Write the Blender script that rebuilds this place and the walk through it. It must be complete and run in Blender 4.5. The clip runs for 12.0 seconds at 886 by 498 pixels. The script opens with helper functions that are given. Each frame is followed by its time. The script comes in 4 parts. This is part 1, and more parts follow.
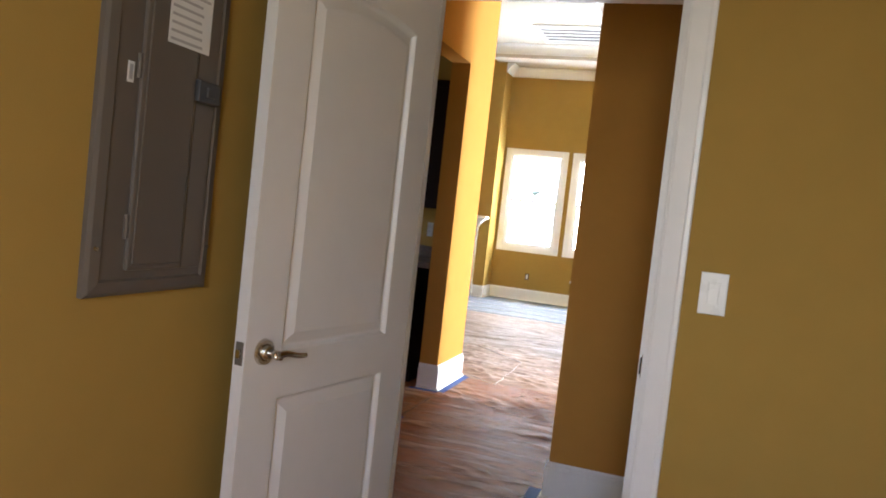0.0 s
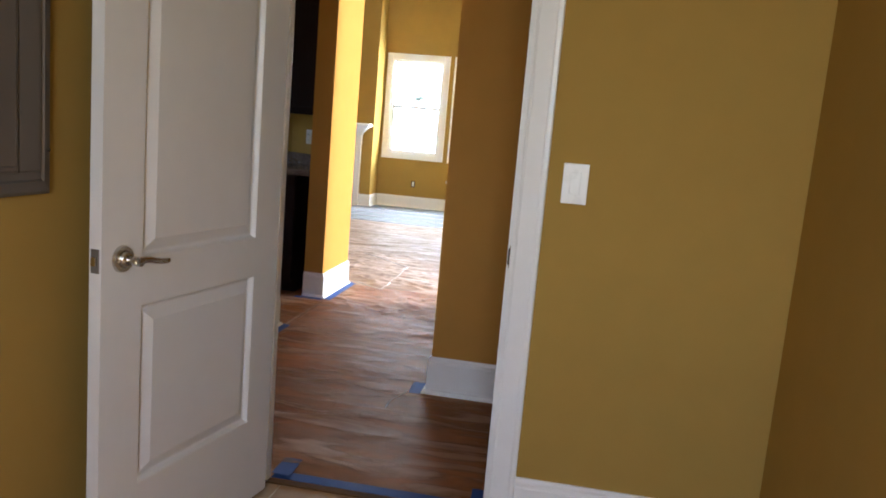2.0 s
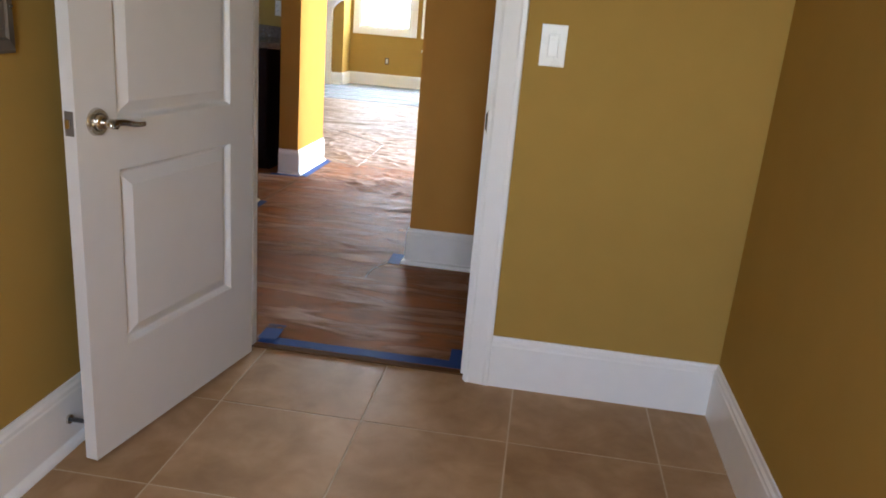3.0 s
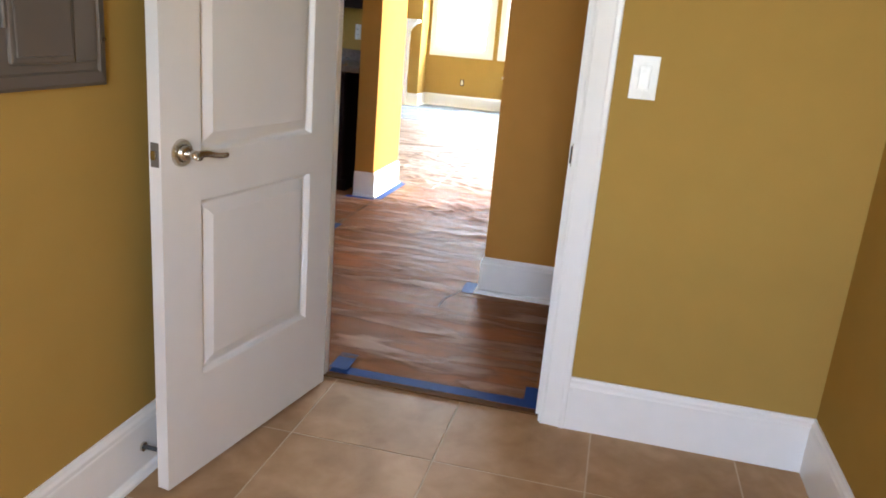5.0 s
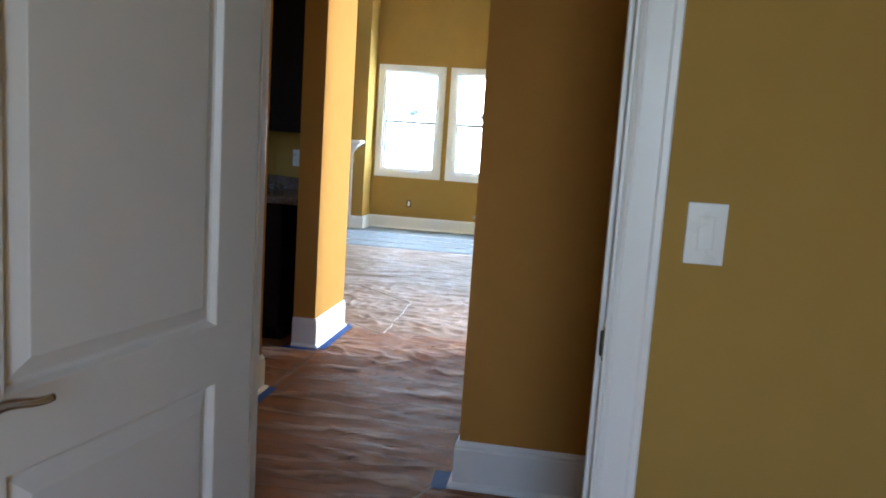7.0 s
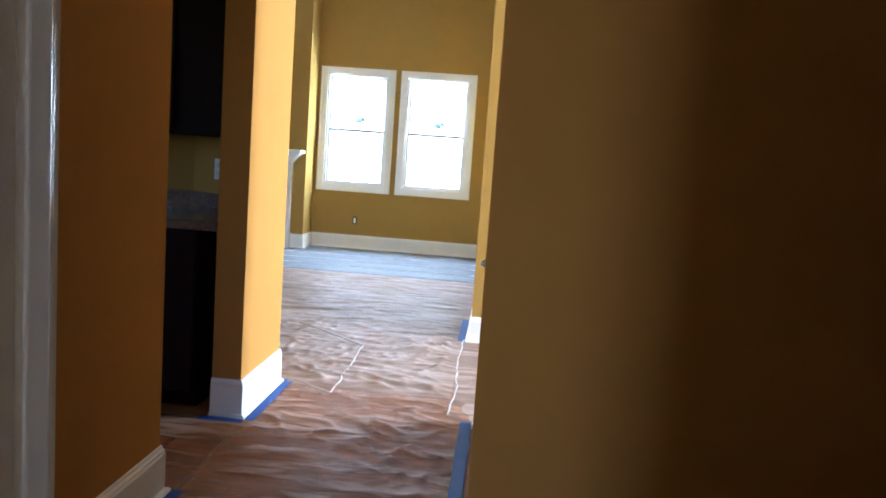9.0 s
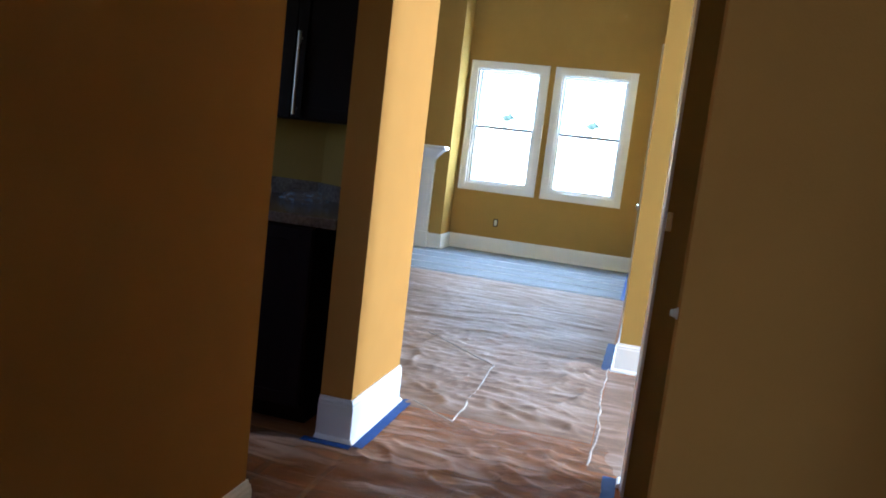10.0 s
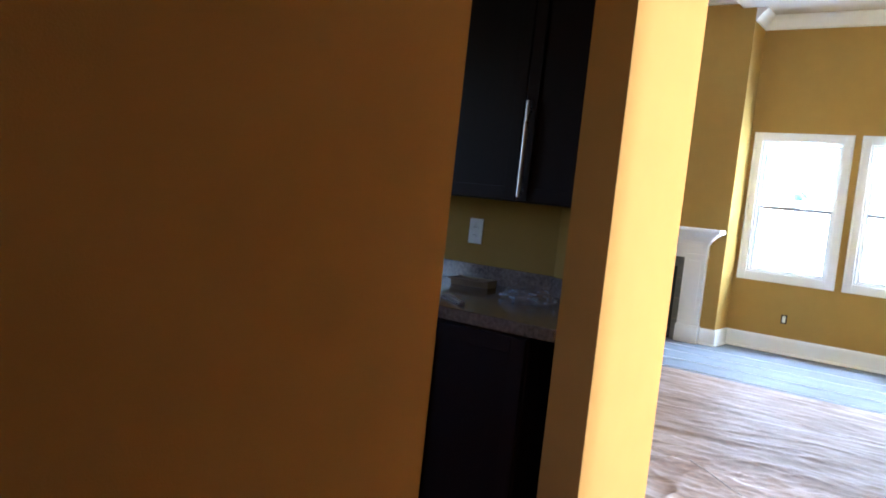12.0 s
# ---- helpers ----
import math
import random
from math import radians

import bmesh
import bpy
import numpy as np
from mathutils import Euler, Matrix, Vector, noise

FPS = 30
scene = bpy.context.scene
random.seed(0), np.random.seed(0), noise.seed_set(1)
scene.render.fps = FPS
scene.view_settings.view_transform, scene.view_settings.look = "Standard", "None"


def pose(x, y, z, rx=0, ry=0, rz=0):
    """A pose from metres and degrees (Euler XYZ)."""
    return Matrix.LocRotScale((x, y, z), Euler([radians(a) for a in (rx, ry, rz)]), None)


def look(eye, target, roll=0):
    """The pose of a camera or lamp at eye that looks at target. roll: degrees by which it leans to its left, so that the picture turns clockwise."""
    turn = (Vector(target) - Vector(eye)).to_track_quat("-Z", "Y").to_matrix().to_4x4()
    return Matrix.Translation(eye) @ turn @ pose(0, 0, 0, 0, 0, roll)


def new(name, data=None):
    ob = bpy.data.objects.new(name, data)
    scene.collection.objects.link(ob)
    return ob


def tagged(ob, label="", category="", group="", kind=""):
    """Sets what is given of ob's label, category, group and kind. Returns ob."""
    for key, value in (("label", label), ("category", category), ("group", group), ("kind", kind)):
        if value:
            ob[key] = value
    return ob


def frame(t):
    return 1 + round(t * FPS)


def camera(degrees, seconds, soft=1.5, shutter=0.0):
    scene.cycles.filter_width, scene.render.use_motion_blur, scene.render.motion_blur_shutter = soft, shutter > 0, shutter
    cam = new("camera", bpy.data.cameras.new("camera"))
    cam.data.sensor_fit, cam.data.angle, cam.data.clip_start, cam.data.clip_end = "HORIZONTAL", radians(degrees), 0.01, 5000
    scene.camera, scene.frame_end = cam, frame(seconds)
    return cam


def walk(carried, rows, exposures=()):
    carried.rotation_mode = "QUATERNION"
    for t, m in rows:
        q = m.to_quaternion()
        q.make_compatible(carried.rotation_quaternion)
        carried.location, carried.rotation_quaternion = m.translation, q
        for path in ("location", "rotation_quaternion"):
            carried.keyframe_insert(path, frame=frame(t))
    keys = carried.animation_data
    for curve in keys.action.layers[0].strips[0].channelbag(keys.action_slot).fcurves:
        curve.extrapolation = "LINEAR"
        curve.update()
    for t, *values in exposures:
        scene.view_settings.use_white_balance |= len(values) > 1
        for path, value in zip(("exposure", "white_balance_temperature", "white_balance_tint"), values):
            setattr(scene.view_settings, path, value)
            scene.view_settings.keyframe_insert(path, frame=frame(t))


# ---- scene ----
cam = camera(60.6, 12.0, soft=1.8)
PATH = [
    (0, (0.279, -2.356, 1.311), (-0.342, -0.457, 1.208), 6.3),
    (0.5, (0.304, -2.357, 1.307), (-0.143, -0.411, 1.194), 6.4),
    (1, (0.322, -2.356, 1.306), (-0.062, -0.398, 1.174), 6.2),
    (1.5, (0.326, -2.353, 1.301), (-0.015, -0.387, 1.156), 6.2),
    (2, (0.345, -2.348, 1.279), (0.028, -0.397, 0.971), 4.9),
    (2.5, (0.347, -2.383, 1.229), (0.125, -0.469, 0.693), 4.9),
    (4.5, (0.326, -2.387, 1.232), (0.055, -0.515, 0.581), 5.6),
    (5, (0.298, -2.31, 1.254), (-0.103, -0.435, 0.686), 4.9),
    (5.5, (0.26, -2.103, 1.275), (-0.24, -0.224, 0.806), 6.5),
    (6, (0.221, -1.909, 1.282), (-0.396, -0.044, 0.904), 5.7),
    (6.5, (0.162, -1.736, 1.287), (-0.478, 0.13, 0.957), 6.5),
    (7, (0.06, -1.56, 1.293), (-0.233, 0.4, 1.022), 3.8),
    (8.8, (-0.178, -0.665, 1.283), (-0.335, 1.316, 1.06), 4.5),
    (9, (-0.215, -0.546, 1.268), (-0.358, 1.436, 1.039), 4.1),
    (9.5, (-0.278, -0.244, 1.24), (-0.544, 1.723, 0.996), 5.5),
    (10, (-0.308, 0.003, 1.247), (-0.812, 1.921, 0.988), 6.7),
    (10.5, (-0.328, 0.228, 1.264), (-0.777, 2.162, 1.02), 7.4),
    (11, (-0.373, 0.452, 1.273), (-1.106, 2.301, 1.062), 5.8),
    (11.5, (-0.396, 0.603, 1.298), (-1.435, 2.306, 1.155), 6.2),
    (12, (-0.425, 0.681, 1.285), (-1.591, 2.3, 1.157), 6.2),
]
EXPOSURES = [(0.0, 2.6, 6300, 17), (2.5, 2.7, 6100, 14), (4.5, 3.45, 6050, 13), (5.5, 3.3, 5800, 12), (6.5, 2.6, 5150, 6), (7.2, 2.2, 5300, 9), (9.0, 2.2, 5150, 12), (9.6, 2.1, 5000, 10), (10.5, 1.65, 4900, 8), (11.0, 1.6, 4900, 6), (11.3, 1.55, 4900, 5), (11.5, 1.6, 4900, 5), (11.8, 2.2, 5000, 12), (12.0, 2.6, 5000, 14)]
walk(cam, [(t, look(eye, target, roll)) for t, eye, target, roll in PATH], EXPOSURES)

# ---- world and lights ----
world = bpy.data.worlds.new("sky")
scene.world = world
world.use_nodes = True
wn = world.node_tree
sky = wn.nodes.new("ShaderNodeTexSky")
sky.sky_type, sky.sun_disc = "NISHITA", False
sky.sun_elevation, sky.sun_rotation = radians(52), radians(165)
wn.links.new(sky.outputs["Color"], wn.nodes["Background"].inputs["Color"])
wn.nodes["Background"].inputs["Strength"].default_value = 0.15

sun_data = bpy.data.lights.new("sun", "SUN")
sun_data.energy, sun_data.angle, sun_data.color = 4.0, radians(0.5), (1.0, 0.95, 0.87)
sun = new("sun", sun_data)
sun.matrix_world = look((0, 0, 0), (0.16, 0.59, -0.79))


def window_light(name, eye, target, w, h, watts, color):
    data = bpy.data.lights.new(name, "AREA")
    data.shape, data.size, data.size_y, data.energy, data.color = "RECTANGLE", w, h, watts, color
    ob = new(name, data)
    ob.matrix_world = look(eye, target)
    return ob


window_light("utility_window_light", (0.40, -3.63, 1.55), (0.40, 0, 1.45), 0.9, 1.3, 4.2, (0.86, 0.97, 1.0))
for wx in (-2.24, -1.158):
    window_light("living_window_light", (wx, 9.79, 1.6), (wx, 0, 1.6), 0.83, 1.47, 33, (0.82, 0.95, 1.0))
window_light("foyer_door_light", (3.52, 3.96, 1.25), (0, 3.96, 1.1), 1.4, 2.2, 125, (0.82, 0.93, 1.0))
window_light("kitchen_window_light", (-4.23, 1.8, 1.55), (0, 1.8, 1.4), 1.2, 1.1, 0.22, (0.95, 0.96, 1.0))

# ---- materials ----


def material(name, color, rough=0.5, metal=0.0, vary=0.12, scale=6.0, bump=0.0, bump_scale=120.0, spec=0.5, coat=0.0, stretch=(1, 1, 1), second=None):
    """Paint, wood, metal and the like: two scales of tone and a fine relief."""
    mat = bpy.data.materials.new(name)
    mat.use_nodes = True
    nt = mat.node_tree
    bsdf = nt.nodes["Principled BSDF"]
    bsdf.inputs["Metallic"].default_value = metal
    bsdf.inputs["Specular IOR Level"].default_value = spec
    bsdf.inputs["Coat Weight"].default_value = coat
    bsdf.inputs["Coat Roughness"].default_value = 0.15
    coord = nt.nodes.new("ShaderNodeTexCoord")
    mapping = nt.nodes.new("ShaderNodeMapping")
    mapping.inputs["Scale"].default_value = stretch
    nt.links.new(coord.outputs["Object"], mapping.inputs["Vector"])
    big = nt.nodes.new("ShaderNodeTexNoise")
    big.inputs["Scale"].default_value, big.inputs["Detail"].default_value = scale * 0.25, 3
    small = nt.nodes.new("ShaderNodeTexNoise")
    small.inputs["Scale"].default_value, small.inputs["Detail"].default_value = scale * 3, 5
    for n in (big, small):
        nt.links.new(mapping.outputs["Vector"], n.inputs["Vector"])
    add = nt.nodes.new("ShaderNodeMath")
    add.operation = "MULTIPLY_ADD"
    nt.links.new(small.outputs["Fac"], add.inputs[0])
    add.inputs[1].default_value = 0.5
    half = nt.nodes.new("ShaderNodeMath")
    half.operation = "MULTIPLY"
    half.inputs[1].default_value = 0.5
    nt.links.new(big.outputs["Fac"], half.inputs[0])
    nt.links.new(half.outputs[0], add.inputs[2])
    ramp = nt.nodes.new("ShaderNodeValToRGB")
    ramp.color_ramp.elements[0].position, ramp.color_ramp.elements[1].position = 0.3, 0.7
    other = second or tuple(c * (1 - vary) for c in color)
    top = color if second else tuple(min(1.0, c * (1 + vary * 0.5)) for c in color)
    ramp.color_ramp.elements[0].color = (*other, 1)
    ramp.color_ramp.elements[1].color = (*top, 1)
    nt.links.new(add.outputs[0], ramp.inputs["Fac"])
    nt.links.new(ramp.outputs["Color"], bsdf.inputs["Base Color"])
    rmap = nt.nodes.new("ShaderNodeMapRange")
    rmap.inputs["To Min"].default_value, rmap.inputs["To Max"].default_value = max(0.03, rough - 0.08), min(1, rough + 0.08)
    nt.links.new(small.outputs["Fac"], rmap.inputs["Value"])
    nt.links.new(rmap.outputs["Result"], bsdf.inputs["Roughness"])
    if bump:
        fine = nt.nodes.new("ShaderNodeTexNoise")
        fine.inputs["Scale"].default_value, fine.inputs["Detail"].default_value = bump_scale, 3
        nt.links.new(mapping.outputs["Vector"], fine.inputs["Vector"])
        node = nt.nodes.new("ShaderNodeBump")
        node.inputs["Strength"].default_value, node.inputs["Distance"].default_value = bump, 0.002
        nt.links.new(fine.outputs["Fac"], node.inputs["Height"])
        nt.links.new(node.outputs["Normal"], bsdf.inputs["Normal"])
    return mat


OCHRE = material("ochre_paint", (0.412, 0.260, 0.070), 0.75, vary=0.06, scale=2.5, bump=0.25, bump_scale=260, spec=0.0)
# redder, brighter version of the ochre, used on the hall walls only
HALL = material("warm_ochre", (0.50, 0.250, 0.062), 0.75, vary=0.06, scale=2.5, bump=0.25, bump_scale=260, spec=0.0)
WHITE = material("white_trim_paint", (0.88, 0.88, 0.88), 0.32, vary=0.04, scale=5, bump=0.06, bump_scale=90)
# trim white toned down, putting the weaker light on the door into its colour
DOORWHITE = material("shaded_door_white", (0.73, 0.705, 0.68), 0.38, vary=0.04, scale=4, bump=0.12, bump_scale=150)
# white ceiling, base colour dimmed and warmed to carry the bounced light
CEILING = material("ceiling_toned_white", (0.60, 0.54, 0.46), 0.8, vary=0.04, scale=3, bump=0.3, bump_scale=180)
VINYL = material("window_vinyl", (0.84, 0.86, 0.88), 0.35, vary=0.03)
# darker copy of the white vinyl, with the rail's backlit shade in its colour
RAIL_SHADED = material("backlit_window_rail", (0.48, 0.49, 0.51), 0.5, vary=0.05)
PLASTIC = material("white_plastic", (0.82, 0.82, 0.80), 0.28, vary=0.02)
GREYMETAL = material("grey_enamel", (0.125, 0.104, 0.086), 0.42, vary=0.10, scale=4, bump=0.08, bump_scale=200)
DARKMETAL = material("dark_enamel", (0.05, 0.05, 0.055), 0.4, vary=0.1)
NICKEL = material("satin_nickel", (0.62, 0.58, 0.52), 0.24, metal=1.0, vary=0.08)
PAPERLABEL = material("label_paper", (0.72, 0.72, 0.72), 0.7, vary=0.05)
INK = material("label_print", (0.42, 0.42, 0.43), 0.7)
ESPRESSO = material("espresso_wood", (0.017, 0.009, 0.011), 0.5, vary=0.2, scale=9, stretch=(1, 1, 0.12), bump=0.1, spec=0.14)
GRANITE = material("granite", (0.34, 0.26, 0.21), 0.16, scale=22, second=(0.07, 0.055, 0.05), spec=0.6)
SLATE = material("grey_stone_tile", (0.20, 0.21, 0.19), 0.35, vary=0.35, scale=8)
SOOT = material("firebox_black", (0.012, 0.012, 0.012), 0.7, vary=0.3)
TAPE = material("blue_tape", (0.020, 0.062, 0.24), 0.75, spec=0.2, vary=0.2, scale=14, bump=0.3, bump_scale=60)
GROUT = material("pale_grout", (0.55, 0.43, 0.30), 0.9, spec=0.1, vary=0.12, scale=20, bump=0.3)
OAK = material("oak_floor", (0.22, 0.105, 0.045), 0.3, vary=0.4, scale=8, stretch=(1, 0.1, 1), coat=0.3)
RUBBER = material("black_rubber", (0.02, 0.02, 0.02), 0.6)
CLEAR = bpy.data.materials.new("window_glass")
CLEAR.use_nodes = True
cb = CLEAR.node_tree.nodes["Principled BSDF"]
cb.inputs["Transmission Weight"].default_value, cb.inputs["Roughness"].default_value, cb.inputs["IOR"].default_value = 1.0, 0.0, 1.45
LAWN = material("lawn", (0.10, 0.14, 0.04), 0.9, vary=0.4, scale=3)
LEAF = material("leaves", (0.07, 0.13, 0.03), 0.6, vary=0.4, scale=10)
BARK = material("bark", (0.12, 0.085, 0.06), 0.9, vary=0.4, scale=10)

# ---- building helpers ----


def box(bm, x0, x1, y0, y1, z0, z1, bevel=0.0):
    made = bmesh.ops.create_cube(bm, size=1.0)
    verts = made["verts"]
    for v in verts:
        v.co = ((x0 + x1) / 2 + v.co.x * (x1 - x0), (y0 + y1) / 2 + v.co.y * (y1 - y0), (z0 + z1) / 2 + v.co.z * (z1 - z0))
    if bevel:
        edges = list({e for v in verts for e in v.link_edges})
        bmesh.ops.bevel(bm, geom=edges, offset=bevel, segments=2, affect="EDGES", profile=0.6)
    return bm


def cyl(bm, start, end, r, r2=None, seg=20):
    a, b = Vector(start), Vector(end)
    m = Matrix.Translation((a + b) / 2) @ (b - a).to_track_quat("Z", "Y").to_matrix().to_4x4()
    bmesh.ops.create_cone(bm, cap_ends=True, segments=seg, radius1=r, radius2=r if r2 is None else r2, depth=(b - a).length, matrix=m)
    return bm


def sweep(bm, profile, path, closed=False):
    """Sweeps a profile of (out, up) along a plan path of (x, y), out lying to the right of the way, with mitred corners."""
    n, rings = len(path), []
    for i, p in enumerate(path):
        p = Vector((*p[:2], 0))
        before = Vector((*path[i - 1][:2], 0)) if (i or closed) else None
        after = Vector((*path[(i + 1) % n][:2], 0)) if (i < n - 1 or closed) else None
        d0 = (p - before).normalized() if before is not None else None
        d1 = (after - p).normalized() if after is not None else None
        d0, d1 = d0 or d1, d1 or d0
        r0, r1 = Vector((d0.y, -d0.x, 0)), Vector((d1.y, -d1.x, 0))
        out = (r0 + r1) / (1 + r0.dot(r1))
        rings.append([bm.verts.new(p + out * o + Vector((0, 0, u))) for o, u in profile])
    m = len(profile)
    for i in range(n if closed else n - 1):
        a, b = rings[i], rings[(i + 1) % n]
        for j in range(m):
            k = (j + 1) % m
            bm.faces.new((a[j], b[j], b[k], a[k]))
    if not closed:
        bm.faces.new(rings[0][::-1])
        bm.faces.new(rings[-1])
    bmesh.ops.recalc_face_normals(bm, faces=bm.faces)
    return bm


def mesh_object(name, bm, mat, smooth=False):
    data = bpy.data.meshes.new(name)
    bm.to_mesh(data)
    bm.free()
    data.materials.append(mat)
    if smooth:
        data.polygons.foreach_set("use_smooth", [True] * len(data.polygons))
    return new(name, data)


def part(name, bm, mat, parent, label="", smooth=False):
    ob = mesh_object(name, bm, mat, smooth)
    ob.parent = parent
    return tagged(ob, label)


def thing(name, place, label, category, group="", kind=""):
    ob = new(name)
    ob.empty_display_size = 0.05
    ob.matrix_world = place
    return tagged(ob, label, category, group, kind)


def structure(name, boxes, mat, label, category):
    bm = bmesh.new()
    for b in boxes:
        box(bm, *b)
    return tagged(mesh_object(name, bm, mat), label, category, kind="structure")


# ---- plan ----
HIGH = 3.70          # ceiling of hall, foyer and kitchen
SOFFIT = 3.70        # underside of the living room's ceiling border
UTIL = 2.75          # ceiling of the utility room
XL, XP = -1.365, -1.505   # hall wall: hall face and kitchen face
XR = -0.24           # right wall of the hall
LR_Y = 9.66          # window wall of the living room
LR_L = -6.2          # living room's far side
BASE = [(0, 0), (0.016, 0), (0.016, 0.152), (0.0135, 0.157), (0.0135, 0.167), (0.008, 0.174), (0.006, 0.184), (0, 0.184)]

W = "golden ochre painted plaster wall with orange peel texture"
structure("wall_utility_left", [(-0.98, -0.85, -3.5, 0.012, 0, UTIL)], OCHRE, W, "wall")
structure("wall_utility_right", [(1.02, 1.14, -3.5, 0.012, 0, UTIL)], OCHRE, W, "wall")
structure("wall_utility_back", [(-0.98, -0.05, -3.62, -3.5, 0, UTIL), (0.85, 1.14, -3.62, -3.5, 0, UTIL), (-0.05, 0.85, -3.62, -3.5, 0, 0.9), (-0.05, 0.85, -3.62, -3.5, 2.2, UTIL)], OCHRE, W, "wall")
structure("wall_utility_front", [(-1.505, -0.635, 0.012, 0.105, 0, HIGH), (0.196, 1.32, 0.012, 0.105, 0, HIGH), (-0.635, 0.196, 0.012, 0.105, 2.04, HIGH)], OCHRE, W, "wall")
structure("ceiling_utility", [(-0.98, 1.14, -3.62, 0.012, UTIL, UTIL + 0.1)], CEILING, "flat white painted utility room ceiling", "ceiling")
structure("wall_hall_left", [(XP, XL, 0.105, 1.994, 0, HIGH), (XP, XL, 1.994, 2.843, 2.365, HIGH)], HALL, "warm golden orange hall wall with an opening to the kitchen", "wall")
structure("wall_hall_end", [(XP, XL, 2.843, 3.455, 0, HIGH), (XP, XL, 2.84, 2.843, 0, 2.365)], HALL, "warm golden orange wall end between hall and kitchen", "wall")
structure("wall_hall_facing", [(XR, 1.32, 1.195, 1.285, 0, HIGH)], HALL, "warm golden orange painted plaster hall wall", "wall")
structure("wall_vestibule_right", [(1.20, 1.32, 0.105, 1.195, 0, HIGH)], HALL, "warm golden orange painted plaster hall wall", "wall")
structure("wall_hall_right", [(XR, XR + 0.12, 1.285, 2.92, 2.365, HIGH), (XR, 3.5, 2.92, 3.04, 0, HIGH)], OCHRE, W, "wall")
structure("wall_closet", [(1.2, 1.32, 1.285, 2.92, 0, HIGH)], OCHRE, W, "wall")
structure("wall_foyer_end", [(3.5, 3.62, 2.92, 3.2, 0, HIGH), (3.5, 3.62, 4.72, 4.95, 0, HIGH), (3.5, 3.62, 3.2, 4.72, 2.4, HIGH)], OCHRE, W, "wall")
structure("wall_living_right", [(-0.36, 3.5, 4.78, 4.90, 0, SOFFIT), (-0.36, -0.24, 4.90, 5.60, 0, SOFFIT), (-0.36, -0.24, 7.42, LR_Y, 0, SOFFIT), (-0.36, -0.24, 5.60, 7.42, 2.06, SOFFIT)], OCHRE, W, "wall")
# second box: unseen added stub, cut short to let some light into the kitchen
structure("wall_kitchen_back", [(LR_L, XP, 3.72, 3.82, 0, HIGH), (-1.605, XP, 3.35, 3.64, 0, HIGH)], OCHRE, W, "wall")
structure("wall_kitchen_sides", [(-4.2, -4.1, 0.105, 1.2, 0, HIGH), (-4.2, -4.1, 2.4, 3.72, 0, HIGH), (-4.2, -4.1, 1.2, 2.4, 0, 1.0), (-4.2, -4.1, 1.2, 2.4, 2.1, HIGH), (-4.2, -1.505, 0.012, 0.105, 0, HIGH)], OCHRE, W, "wall")
WZ0, WZ1 = 0.862, 2.334
WINS = ((-2.655, -1.826), (-1.575, -0.742))
structure("wall_living_far", [(LR_L, WINS[0][0], LR_Y, LR_Y + 0.15, 0, 4.2), (WINS[0][1], WINS[1][0], LR_Y, LR_Y + 0.15, 0, 4.2), (WINS[1][1], 0, LR_Y, LR_Y + 0.15, 0, 4.2),
          (WINS[0][0], WINS[0][1], LR_Y, LR_Y + 0.15, 0, WZ0), (WINS[1][0], WINS[1][1], LR_Y, LR_Y + 0.15, 0, WZ0),
          (WINS[0][0], WINS[0][1], LR_Y, LR_Y + 0.15, WZ1, 4.2), (WINS[1][0], WINS[1][1], LR_Y, LR_Y + 0.15, WZ1, 4.2)], OCHRE, "golden ochre living room wall with two window openings", "wall")
structure("wall_living_left", [(LR_L - 0.12, LR_L, 3.36, LR_Y, 0, 4.2)], OCHRE, W, "wall")
BX, BY = -2.785, 9.22   # side and face of the chimney breast
structure("chimney_breast", [(-4.65, BX, BY, LR_Y, 0, 3.89)], OCHRE, "golden ochre chimney breast beside the windows", "wall")
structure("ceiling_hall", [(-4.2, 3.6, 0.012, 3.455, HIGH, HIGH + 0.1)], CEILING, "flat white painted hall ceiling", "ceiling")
SX = -2.93           # the border over the windows ends here, beside the chimney breast
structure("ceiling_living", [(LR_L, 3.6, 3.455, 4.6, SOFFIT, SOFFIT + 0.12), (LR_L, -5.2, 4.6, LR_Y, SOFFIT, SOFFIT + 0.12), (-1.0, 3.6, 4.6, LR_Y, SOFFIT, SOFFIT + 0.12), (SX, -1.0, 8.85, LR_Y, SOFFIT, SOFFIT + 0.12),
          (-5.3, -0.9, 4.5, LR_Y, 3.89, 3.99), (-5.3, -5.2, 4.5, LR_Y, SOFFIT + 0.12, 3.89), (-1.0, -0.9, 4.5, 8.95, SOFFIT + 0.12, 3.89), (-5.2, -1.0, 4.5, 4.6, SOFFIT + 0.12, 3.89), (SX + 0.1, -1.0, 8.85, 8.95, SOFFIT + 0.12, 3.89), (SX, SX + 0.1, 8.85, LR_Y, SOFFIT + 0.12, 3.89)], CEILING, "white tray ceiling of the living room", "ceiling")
structure("floor_hall", [(-4.2, 3.6, 0.075, 3.45, -0.1, -0.014), (LR_L, 3.6, 3.45, LR_Y, -0.1, -0.014)], OAK, "dark oak floor under the protective paper", "floor")
structure("ground", [(-300, 300, -300, 600, -0.6, -0.5)], LAWN, "sunlit lawn outside the windows", "ground")

# ---- film and planks: materials ----


